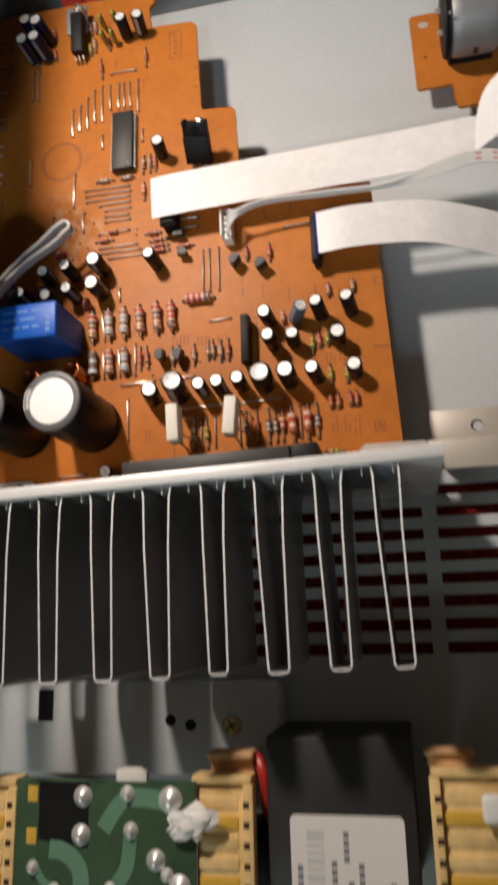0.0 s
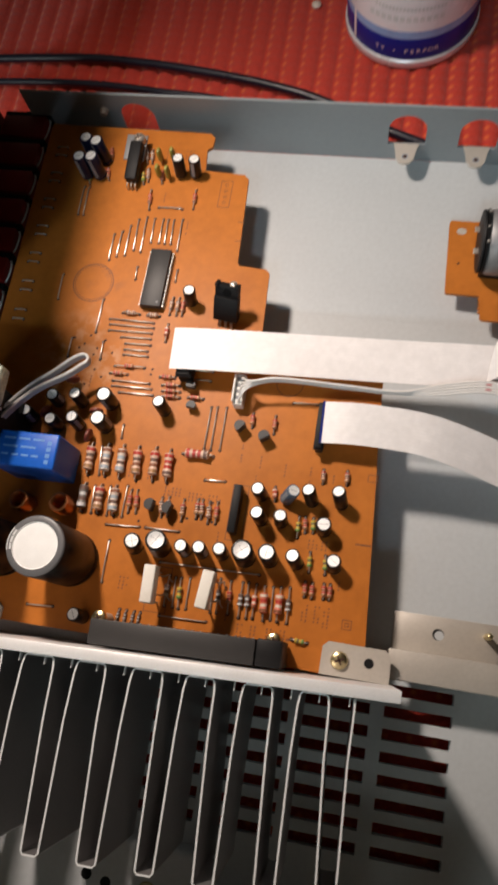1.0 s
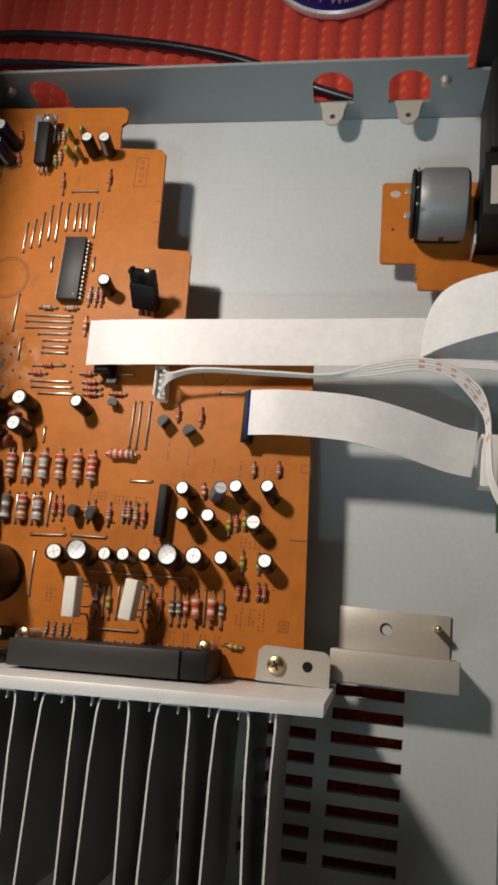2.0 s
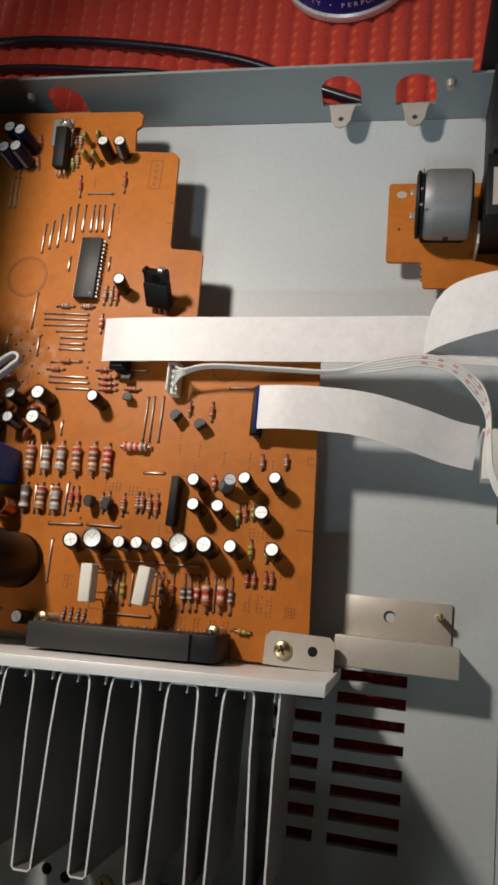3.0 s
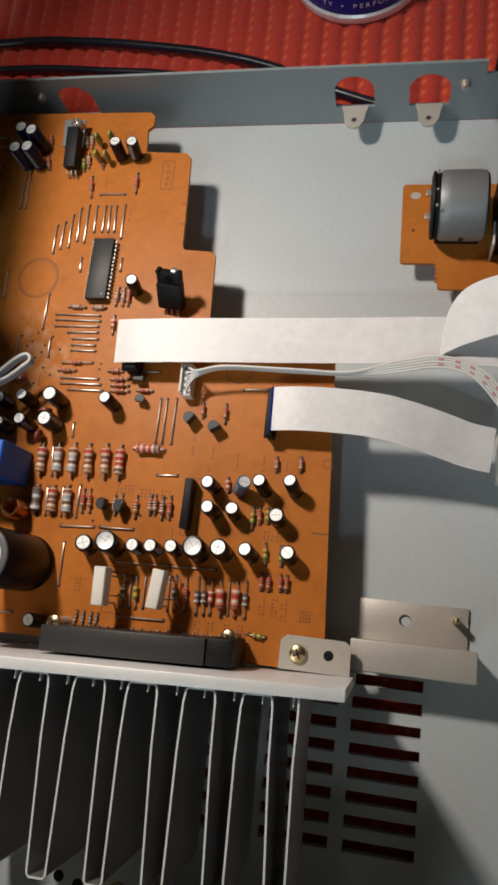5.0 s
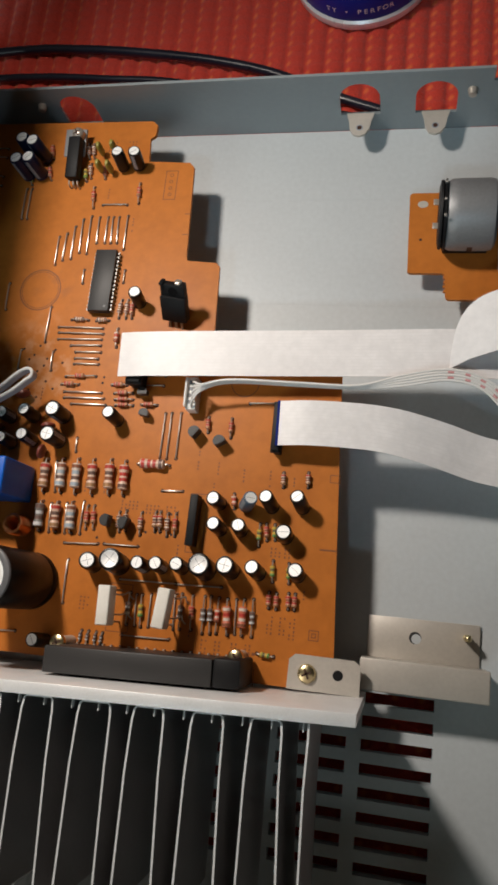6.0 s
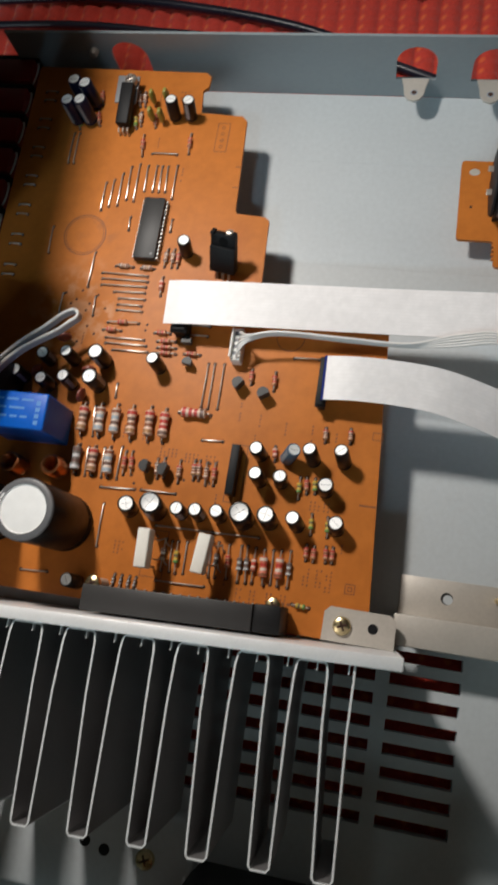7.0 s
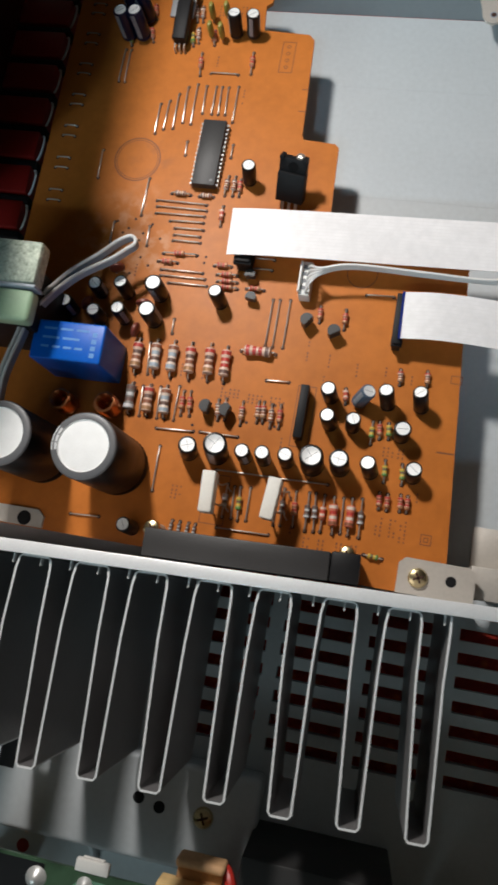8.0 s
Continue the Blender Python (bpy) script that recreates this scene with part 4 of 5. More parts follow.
def dipped_film(x, y, h):
    def build():
        ob = thing("film_capacitor", O, "tall olive dipped film capacitor", "capacitor", "olive dipped capacitors")
        bm = turned(B(), [(0, 1.0), (0.9, 1.3), (1.35, 2.6), (1.4, 6), (1.3, h - 1.5), (0.9, h - 0.5), (0, h)], seg=16)
        bmesh.ops.scale(bm, vec=(0.8, 1.3, 1), verts=bm.verts)
        part("body", bm, OLIVE, ob)
        for s in (-0.9, 0.9):
            part("lead", tube(B(), [(0, s, -0.4), (0, s, 1.6)], 0.22, 6), TIN, ob)
        return ob

    placed(("film", h), build, x, y)


for x, y in ((-114.5, 198.2), (-108.6, 199.0), (-113.6, 189.8), (-109.2, 189.4)):
    dipped_film(x, y, 9.0)


def disc_capacitor(x, y, turn):
    def build():
        ob = thing("disc_capacitor", O, "small reddish-brown ceramic disc capacitor standing on edge", "capacitor", "brown disc capacitors")
        bm = turned(B(), [(0, -1.1), (2.2, -0.9), (2.8, -0.4), (2.8, 0.4), (2.2, 0.9), (0, 1.1)], Matrix.Translation((0, 0, 4.0)) @ Matrix.Rotation(radians(90), 4, "X"), 20)
        part("body", bm, DISC, ob)
        for q in (-1.5, 1.5):
            part("lead", tube(B(), [(q, 0, -0.4), (q, 0, 2.2)], 0.25, 6), TIN, ob)
        return ob

    placed("disc", build, x, y, 0, turn)


for x, y, a in ((-117.5, 75.5, 10), (-118.5, 65.0, 80), (-130.5, 88, 20), (-139, 73, 60)):
    disc_capacitor(x, y, a)


def coil(x, y):
    def build():
        ob = thing("choke_coil", O, "upright coil of lacquered copper wire", "coil", "copper choke coils")
        pts = [(3.4 * math.cos(k * math.pi / 8), 3.4 * math.sin(k * math.pi / 8), 0.8 + k * 0.075) for k in range(129)]
        part("winding", tube(B(), pts, 0.62, 6), COPPER, ob)
        part("lead", tube(B(), [(3.4, 0, -0.4), (3.4, 0, 0.9)], 0.6, 6), COPPER, ob)
        return ob

    placed("coil", build, x, y)


coil(-138.6, 34.6)
coil(-122.0, 35.6)


def relay():
    ob = thing("relay", at(-133.8, 51.6), "blue plastic relay with pale printing on its top", "relay", turn=1.0)
    part("case", box(B(), -12.6, 12.6, -6.9, 6.9, 0.6, 24.0, 0.7, 3), BLUE, ob)
    bm = B()
    for r, (n, w) in enumerate(((3, 4.6), (2, 6.0), (4, 2.8))):
        for i in range(n):
            box(bm, -9 + i * (w + 1.2), -9 + i * (w + 1.2) + w, 3.6 - r * 3.2, 4.4 - r * 3.2, 24.01, 24.05)
    for i in range(4):
        box(bm, 8.5, 10.2, -5 + i * 2.4, -3.4 + i * 2.4, 24.01, 24.05)
    part("print", bm, RELAYPRINT, ob, "pale blue unreadable print bars")
    for px in (-9, 0, 9):
        part("pin", box(B(), px - 0.4, px + 0.4, -0.5, 0.5, -0.4, 0.7), TIN, ob)


relay()


# ---------- heatsink along the board's front edge ----------
heatsink = thing("heatsink", at(0, 0, FLOOR), "folded aluminium fin heatsink on a flat plate at the board's edge", "heatsink")
Z0 = -FLOOR


def skewed(bm):
    """The heatsink stands a little askew: its far end lies further from the board."""
    for v in bm.verts:
        v.co.y += 0.033 * (v.co.x - 12)
    return bm


def heat_plate():
    bm = B()
    box(bm, -176, 11.2, -14.8, -11.1, 0.02, Z0 + 46.0, 0.25)
    return bm


part("plate", skewed(heat_plate()), ALU, heatsink)
bm = B()
prism(bm, [(-15.0, -11.2), (9.8, -11.2), (9.7, -1.4), (7.6, 0.3), (-12.8, 0.5), (-14.8, -1.4)], Z0 + 0.05, Z0 + 1.2)
part("flange", bm, BRACKET, heatsink, "pale steel mounting flange with a screw and a hole")
part("flange_hole", turned(B(), [(1.75, Z0 + 1.21), (1.75, Z0 + 1.26)], Matrix.Translation((2.2, -5.1, 0)), 20), PLASTIC, heatsink)
bm = B()
prism(bm, [(-160, -10.7), (-138.5, -10.7), (-138.5, -6.5), (-141, -4.4), (-160, -4.4)], Z0 + 0.05, Z0 + 1.2)
part("flange", bm, BRACKET, heatsink)
part("flange_hole", turned(B(), [(2.6, Z0 + 1.21), (2.6, Z0 + 1.26)], Matrix.Translation((-145.5, -8.0, 0)), 20), PLASTIC, heatsink)
screw(None, -8.3, -5.6, 1.2, 3.2)


def fold_path():
    """The folded sheet seen from above: tips at the front, feet against the plate, rounded bends."""
    pts = [(-1.9, -15.1)]
    front, back = -71.4, -15.1
    for k in range(10):
        o = -17.46 * k
        bend_r, bend_l = (0.0, 0.7, 0.9, 0.5, 0.8, 0.1, -0.1)[k % 7], (-0.3, 0.2, -0.2, 0.8, -0.2, 0.1, 0.0)[k % 7]
        r, l = -1.7 + o + bend_r, -9.0 + o + bend_l
        fr, fl, f = -1.2 + o + 0.5 * bend_r, -6.5 + o + 0.3 * bend_l, front + 0.4 * bend_l
        pts += [(r - 0.1, back - 4), (r - 0.35, back - 18), (fr + 0.05, f + 0.9), (fr - 0.7, f), (fl + 0.7, f), (fl - 0.05, f + 0.9), (l + 0.35, back - 18), (l, back - 3.2), (l - 0.35, back - 0.7), (l - 1.1, back)]
        if k < 9:
            q = -1.7 - 17.46 * (k + 1) + (0.0, 0.7, 0.9, 0.5, 0.8, 0.1, -0.1)[(k + 1) % 7]
            pts += [(q + 1.1, back), (q + 0.35, back - 0.7)]
    return pts


def fins():
    bm = B()
    pts = [Vector((x, y, 0)) for x, y in fold_path()]
    off = []
    for i, p in enumerate(pts):
        d = (pts[min(i + 1, len(pts) - 1)] - pts[max(i - 1, 0)]).normalized()
        off.append(Vector((-d.y, d.x, 0)) * 0.27)
    lo, hi = Z0 + 4.8, Z0 + 44.2
    rows = []
    for p, o in zip(pts, off):
        rows.append([bm.verts.new((p.x + s * o.x, p.y + s * o.y, z)) for s, z in ((1, lo), (1, hi), (-1, hi), (-1, lo))])
    for a, b in zip(rows, rows[1:]):
        for k in range(4):
            bm.faces.new((a[k], a[(k + 1) % 4], b[(k + 1) % 4], b[k]))
    bm.faces.new(rows[0])
    bm.faces.new(rows[-1][::-1])
    return bm


part("folded_sheet", skewed(fins()), FIN, heatsink, "grey folded aluminium fins with bright cut edges")
# bright sheared upper edge of the folded sheet
bm = B()
pts = [(x, y, Z0 + 44.32) for x, y in fold_path()]
left, right = [], []
for i, p in enumerate(pts):
    d = (Vector(pts[min(i + 1, len(pts) - 1)]) - Vector(pts[max(i - 1, 0)])).normalized()
    left.append(Vector(p) + Vector((-d.y, d.x, 0)) * 0.29)
    right.append(Vector(p) - Vector((-d.y, d.x, 0)) * 0.29)
part("cut_edge", skewed(strip(bm, left, right, 0.1)), ALU, heatsink, "bright sheared edge of the fins")
bm = B()
for k in range(10):
    for dx in (-3.4, -12.4):
        box(bm, dx - 17.46 * k - 0.16, dx - 17.46 * k + 0.16, -17.6, -14.9, Z0 + 42.2, Z0 + 43.8)
tagged(part("weld_tab", skewed(bm), ALU, heatsink), kind="stuff")


def power_amp():
    ob = thing("power_amplifier_module", at(-61, -8.3), "long dark grey power amplifier module clamped to the heatsink plate", "chip", turn=1.9)
    part("body", box(B(), -33.5, 24.8, -4.3, 4.4, 1.4, 24.0, 0.5), MOULD, ob)
    part("end_block", box(B(), 25.0, 34, -4.3, 4.8, 1.4, 23.6, 0.8), PLASTIC, ob)
    for k in range(18):
        part("pin", box(B(), -32 + 3.3 * k, -31.4 + 3.3 * k, 4.3, 4.9, -0.3, 1.9), TIN, ob)


power_amp()
for x, y in ((-96.0, -4.6), (-31.5, -2.6)):
    screw(None, x, y, 10.6, 2.9)
    solid("spacer", turned(B(), [(2.2, -10.6), (2.2, 0)], seg=14), BRACKET, at(x, y, 10.6), "short steel spacer under a screw head", "spacer")
resistor("green", -26.5, -1.0, -20.3, -1.6, 3.6, 1.8)
for x in (-92.4, -89.6, -86.6, -84.2):
    resistor("slate", x, -0.4, x - 0.3, -4.2, 2.6, 1.2)


# second bracket on the chassis floor
bracket = thing("floor_bracket", at(0, 0, FLOOR), "pale bent steel bracket standing on the chassis floor", "bracket")
part("base_plate", box(B(), 10.5, 50.3, 1.2, 16.4, 0.02, 1.3, 0.25), BRACKET, bracket)
part("upright", box(B(), 9.1, 52.2, 0.4, 1.6, 1.3, 15.7, 0.3), BRACKET, bracket)
part("top_flange", box(B(), 8.9, 52.4, -9.2, 1.7, 15.6, 17.0, 0.5, 3), BRACKET, bracket)
# Hole drawn flat: the offset zinc disc leaves a crescent of painted shade.
hole = part("hole", turned(B(), [(2.2, 1.31), (2.2, 1.33)], Matrix.Translation((27.6, 9.7, 0)), 24), MOULD, bracket)
part("floor_in_hole", turned(B(), [(1.75, 1.34), (1.75, 1.36)], Matrix.Translation((28.0, 9.35, 0)), 24), ZINC, hole)
bm = turned(B(), [(0, 9.0), (0.9, 8.6), (1.3, 8.0), (1.3, 1.2)], Matrix.Translation((45.6, 11.6, 0)), 14)
part("screw_post", bm, BRASS, bracket)


# ---------- ribbons, plugs and wires over the board ----------
def socket(name, x0, x1, y0, y1, h, label):
    ob = thing(name, at((x0 + x1) / 2, (y0 + y1) / 2), label, "connector")
    w, d = (x1 - x0) / 2, (y1 - y0) / 2
    part("housing", box(B(), -w, w, -d, d, 0.2, h, 0.3), PLASTIC, ob)
    part("latch", box(B(), -w - 0.5, w + 0.5, -d - 0.6, d + 0.6, h - 2.6, h - 1.0, 0.3), PLASTIC, ob)
    return ob


socket("ribbon_socket", -86.2, -80.6, 93.4, 112.4, 9.0, "black upright ribbon socket soldered to the board")
socket("ribbon_socket", -27.2, -24.4, 70.2, 88.2, 8.0, "narrow black ribbon socket with a blue stiffener")


def bend(width, centre, tilt=None):
    """Left and right lines of a band of that width that lies flat along a centre line."""
    left, right = [], []
    for i, p in enumerate(centre):
        d = centre[min(i + 1, len(centre) - 1)] - centre[max(i - 1, 0)]
        n = Vector((-d.y, d.x, 0)).normalized()
        if tilt:
            a = radians(tilt(i / (len(centre) - 1)))
            n = (n * math.cos(a) + Vector((0, 0, 1)) * math.sin(a)).normalized()
        left.append(p + n * width / 2)
        right.append(p - n * width / 2)
    return left, right


def ribbon(name, label, width, line, lines, tilt=None):
    ob = thing(name, at(0, 0), label, "ribbon cable")
    left, right = bend(width, line, tilt)
    part("band", strip(B(), left, right, 0.28), FLEX, ob)
    bm = B()
    for k in range(1, lines):
        f = k / lines
        a = [p.lerp(q, f - 0.004) + Vector((0, 0, 0.03)) for p, q in zip(left, right)]
        b = [p.lerp(q, f + 0.004) + Vector((0, 0, 0.03)) for p, q in zip(left, right)]
        strip(bm, a, b, 0.02)
    tagged(part("conductor_line", bm, FLEXLINE, ob, "faint grey conductor lines along the ribbon"), kind="stuff")
    return ob


line1 = smooth_path([(-89.4, 103.8, 10.3), (-80, 104.2, 10.9), (-60, 105, 11.0), (-25, 106.3, 10.6), (5, 107.4, 10.5), (30, 108.2, 11.0), (44, 108.6, 10.0), (80, 109, 7.0)], 6)
r1 = ribbon("wide_ribbon_cable", "wide white flat ribbon cable running over the board", 17.8, line1, 14)

# the ribbon's far end folds over itself and rises in a loop
loop = thing("looped_ribbon_cable", at(0, 0), "white ribbon cable bent in a rising loop", "ribbon cable")
up = smooth_path([(33.6, 103.0, 12.2), (34.0, 109.5, 14.2), (36.0, 118.0, 18.0), (41.2, 123.8, 22.0), (50.9, 126.6, 26.0), (63, 128.0, 28.0), (85, 129, 29)], 6)
lowr = smooth_path([(33.4, 101.4, 12.0), (35.0, 102.6, 12.6), (38.4, 104.2, 14.0), (42.4, 105.4, 16.0), (52.1, 107.6, 20.0), (63, 109.0, 23.5), (85, 110, 26)], 6)
part("band", strip(B(), up, lowr, 0.3), FLEX, loop)

line2 = smooth_path([(-25.4, 80.2, 8.8), (-14, 80.6, 10.0), (0, 80.6, 9.4), (12, 80.0, 8.4), (22, 78.6, 6.4), (34, 76.2, 2.6), (45, 73.6, -1.2), (54.5, 72.4, -3.4)], 6)
r2 = ribbon("curved_ribbon_cable", "short white flat ribbon cable curving down to the side board", 16.6, line2, 12)
part("stiffener", strip(B(), [(-26.0, 88.6, 9.3), (-25.2, 88.6, 9.0)], [(-25.6, 71.8, 9.3), (-24.8, 71.8, 9.0)], 3.2), BLUETAPE, r2, "blue plastic stiffener at the ribbon's end")


def white_plug():
    ob = thing("wire_plug", at(-59.6, 90.6), "upright white plastic plug with thin pale wires", "connector", turn=1)
    part("housing", box(B(), -2.5, 1.5, -6.2, 6.6, 0.2, 6.0, 0.4), WHITE, ob)
    part("rib", box(B(), -2.8, -2.0, -5.4, 6.0, 6.0, 8.0, 0.25), WHITE, ob)
    part("rib", box(B(), 0.7, 1.5, -3.6, 6.0, 6.0, 7.2, 0.25), WHITE, ob)
    for k in range(4):
        part("contact", box(B(), -1.7, 0.4, -4.0 + 2.6 * k, -2.6 + 2.6 * k, 5.98, 6.12), INK, ob)


white_plug()
flat = thing("flat_wire_cable", at(0, 0), "thin pale flat cable of joined wires with pink dashes", "cable")
base = [(-59.6, 88.4, 6.2), (-58.4, 89.6, 8.8), (-54.6, 92.0, 10.8), (-43.5, 94.2, 12.2), (-18.0, 94.2, 11.6), (2.7, 94.2, 11.4), (18.6, 97.0, 12.4), (33.0, 99.2, 13.4), (44.0, 97.0, 13.0), (52.5, 90.4, 11.5),
        (56.6, 82.0, 10.6), (57.4, 70.3, 10.0), (58.8, 60.0, 10.0), (65, 50.6, 9.5), (80, 44, 8)]
for k in range(5):
    pts = []
    for i, (x, y, z) in enumerate(base):
        spread = (k - 2) * (0.14 if i < 6 else (0.9 if i < 10 else 0.45))
        rise = (k - 2) * (0.45 if i < 6 else 0.25)
        if i == 0:
            spread, rise = 2.4 * (k - 2) + 1.8, 0.0
        elif i == 1:
            spread, rise = 1.7 * (k - 2) + 1.2, 0.15 * k
        elif i == 2:
            spread = 0.35 * (k - 2)
        pts.append((x + (spread * 0.6 if i > 8 else 0), y + spread, z + rise))
    wire = part("wire", tube(B(), smooth_path(pts, 6), 0.46, 8), PALEWIRE, flat)
    if k in (1, 3):
        sp = smooth_path(pts, 6)
        bm = B()
        for j in range(42, 64, 3):
            tube(bm, [sp[j] + Vector((0, 0, 0.08)), sp[j + 1] + Vector((0, 0, 0.08))], 0.47, 6)
        part("dash", bm, PINKPRINT, wire)

loopwire = thing("looped_lead", at(0, 0), "pale and grey flat lead looped back over the board", "cable")


def on_edge(line, width, half):
    """A flat lead standing on its edge along a line, its lower side leaning a little inward."""
    bm = B()
    rows = []
    for k, p in enumerate(line):
        d = (line[min(k + 1, len(line) - 1)] - line[max(k - 1, 0)])
        n = Vector((-d.y, d.x, 0)).normalized() * half
        rows.append([bm.verts.new(p + n), bm.verts.new(p - n), bm.verts.new(p - n - Vector((0, 0, width))), bm.verts.new(p + n - Vector((0, 0, width)))])
    for a, b in zip(rows, rows[1:]):
        for k in range(4):
            bm.faces.new((a[k], a[(k + 1) % 4], b[(k + 1) % 4], b[k]))
    bm.faces.new(rows[0])
    bm.faces.new(rows[-1][::-1])
    bmesh.ops.recalc_face_normals(bm, faces=bm.faces)
    return bm


out_way = [(-156, 22, 20), (-153.4, 35.5, 27), (-150.2, 50, 28), (-147.8, 61, 27.5), (-139.6, 76.4, 23), (-131.5, 85.2, 20.6), (-126.4, 90.9, 19.6), (-123.4, 93.2, 19.3)]
end_turn = [(-121.4, 93.8, 19.2), (-119.9, 92.8, 19.1), (-120.0, 91.0, 19.0)]
back_way = [(-122.2, 89.2, 18.9), (-127.0, 84.8, 19.2), (-138.2, 75.0, 22.2), (-146.4, 60.2, 27), (-148.8, 49.5, 27.8), (-152.0, 35, 26.8), (-154.6, 21.5, 19.8)]
lead_line = smooth_path(out_way + end_turn + back_way, 6)
lead_line = [Vector(p) for p in lead_line]
flat = part("flat_lead", on_edge(lead_line, 3.6, 0.32), GREYWIRE, loopwire, "grey flat lead")
part("edge_wire", tube(B(), lead_line, 0.62, 8), PALEWIRE, loopwire, "pale outer wire of the flat lead")
part("tail", tube(B(), smooth_path([(-155.2, 22, 18), (-158.5, 16, 14), (-161, 12, 5), (-161, 10, 0)], 5), 1.4, 8), GREYWIRE, loopwire)


# ---------- transformer and terminal panel at the left ----------
transformer = thing("transformer", at(-153, 62), "transformer with pale green speckled laminations", "transformer")
part("core", box(B(), -26, 13.8, 0.6, 14.8, 38, 45, 1.2, 2), PALEGREEN, transformer)
part("clamp", box(B(), -26.4, 14.0, -0.6, 0.5, 38, 44.2, 0.4), GREYWIRE, transformer, "thin grey clamp edge")
part("winding", box(B(), -25, 13.2, -11.5, -0.7, 37, 43, 1.6, 3), GREENTAPE, transformer, "pale green taped winding")
# Narrow black block below the thin core stands in for its shaded sides.
part("bobbin", box(B(), -25, 8, -9, 11, 0.1, 38, 0.6), PLASTIC, transformer)

terminals = thing("terminal_strip", at(-183, 0, FLOOR), "black strip holding a row of dark red spring terminals", "terminal strip")
part("tray", box(B(), -15, 9, 92, 236, 0.02, 6, 0.4), PLASTIC, terminals)
for i in range(9):
    y = 100.5 + 15.4 * i
    part("rib", box(B(), -17, 6.5, y - 1.8, y + 1.2, 6, 19, 0.4), PLASTIC, terminals)
for i in range(8):
    y = 109 + 15.4 * i
    key = part("terminal_key", box(B(), -17, 5.0, y - 6.2, y + 5.6, 6.1, 19.5, 0.8, 2), REDPLASTIC, terminals, "dark red plastic terminal key")
    pts = [(5.4 + 2.2 * math.sin(radians(a)), y - 0.5 + 5.2 * math.cos(radians(a)), 17 + 2 * math.sin(radians(a))) for a in range(0, 181, 15)]
    part("spring", tube(B(), pts, 0.45, 6), GREYPRINT, key)

# Leaning flaps are added out of view to cast the shade on the board's left.
panel = thing("black_cover", at(0, 0, FLOOR), "tall black plastic cover with unseen flaps added to shade the board", "cover")
bm = B()
for y0, y1, outline in ((150.01, 230, ((-211.5, 0.02), (-208.5, 0.02), (-208.5, 42), (-150, 134), (-152.6, 135.6), (-211.5, 43))),
                        (117, 150, ((-211.5, 0.02), (-208.5, 0.02), (-208.5, 42), (-141.3, 134), (-143.9, 135.6), (-211.5, 43))),
                        (76, 116.99, ((-211.5, 0.02), (-208.5, 0.02), (-208.5, 42), (-150.0, 134), (-152.6, 135.6), (-211.5, 43))),
                        (-165, 75.99, ((-211.5, 0.02), (-208.5, 0.02), (-208.5, 22), (-211.5, 22)))):
    ends = [[bm.verts.new((px, y, pz)) for px, pz in outline] for y in (y0, y1)]
    bm.faces.new(ends[0])
    bm.faces.new(ends[1][::-1])
    for k in range(len(outline)):
        q = (k + 1) % len(outline)
        bm.faces.new((ends[0][q], ends[0][k], ends[1][k], ends[1][q]))
bmesh.ops.recalc_face_normals(bm, faces=bm.faces)
part("sheet", bm, PLASTIC, panel)
for i in range(7):
    y = 114.5 + 14.0 * i
    for dy in (0, 4.4):
        jumper(-166.2, y + dy, -161.4, y + dy)


# ---------- motor, its board and the black mechanism at the right ----------
mb = thing("motor_board", at(0, 0, -12.6), "small brown circuit board under the motor", "circuit board")


def rounded(corners, r, n=4):
    """The outline of a polygon with every corner rounded."""
    out = []
    for k, p in enumerate(corners):
        p, a, b = Vector(p), Vector(corners[k - 1]), Vector(corners[(k + 1) % len(corners)])
        u, w = (a - p).normalized() * r, (b - p).normalized() * r
        for t in range(n + 1):
            f = t / n
            out.append(tuple((p + u) * (1 - f) ** 2 + p * 2 * f * (1 - f) + (p + w) * f ** 2))
    return out


part("substrate", prism(B(), rounded([(16.9, 149.4), (16.2, 184.8), (90, 184.8), (90, 138.4), (32.0, 138.4), (31.4, 149.5)], 1.7), 0, 1.6), PHENOLIC, mb)
for k in range(4):
    part("nib", box(B(), 31.0 - 0.2 * (k % 2), 32.0, 141.6 + 1.9 * k, 142.7 + 1.9 * k, 0.1, 1.5, 0.2), PHENOLIC, mb, "rough broken-off nib")
bm = turned(B(), [(2.1, 1.61), (2.1, 1.65)], seg=20)
bmesh.ops.scale(bm, vec=(1, 0.75, 1), verts=bm.verts)
bmesh.ops.translate(bm, verts=bm.verts, vec=(21.6, 179.7, 0))
part("fixing_hole", bm, BRACKET, mb)
part("lead_hole", turned(B(), [(0.6, 1.61), (0.6, 1.65)], Matrix.Translation((21.4, 164, 0)), 10), PAD, mb)
part("post", turned(B(), [(3, 12.6 + FLOOR + 0.5), (3, 0)], Matrix.Translation((26, 170, 0)), 12), BRACKET, mb)
part("post", turned(B(), [(3, 12.6 + FLOOR + 0.5), (3, 0)], Matrix.Translation((60, 145, 0)), 12), BRACKET, mb)

motor = thing("motor", at(38.8, 166.9, -11), "small grey metal motor lying on its side", "motor")
lie = Matrix.Translation((0, 0, 13.4)) @ UP_X
part("can", turned(B(), [(0, -8.8), (11.0, -8.8), (12.4, -8.2), (13.1, -6.9), (13.25, -4.0), (13.25, 6.5), (12.9, 8.6), (11.6, 9.6), (9, 9.8), (0, 9.8)], lie, 40), MOTOR, motor)
part("end_cap", turned(B(), [(0, -11.4), (10.6, -11.4), (12.6, -11.0), (12.9, -10.2), (12.2, -9.7), (13.3, -9.2), (13.3, -8.7), (0, -8.7)], lie, 28), PLASTIC, motor)
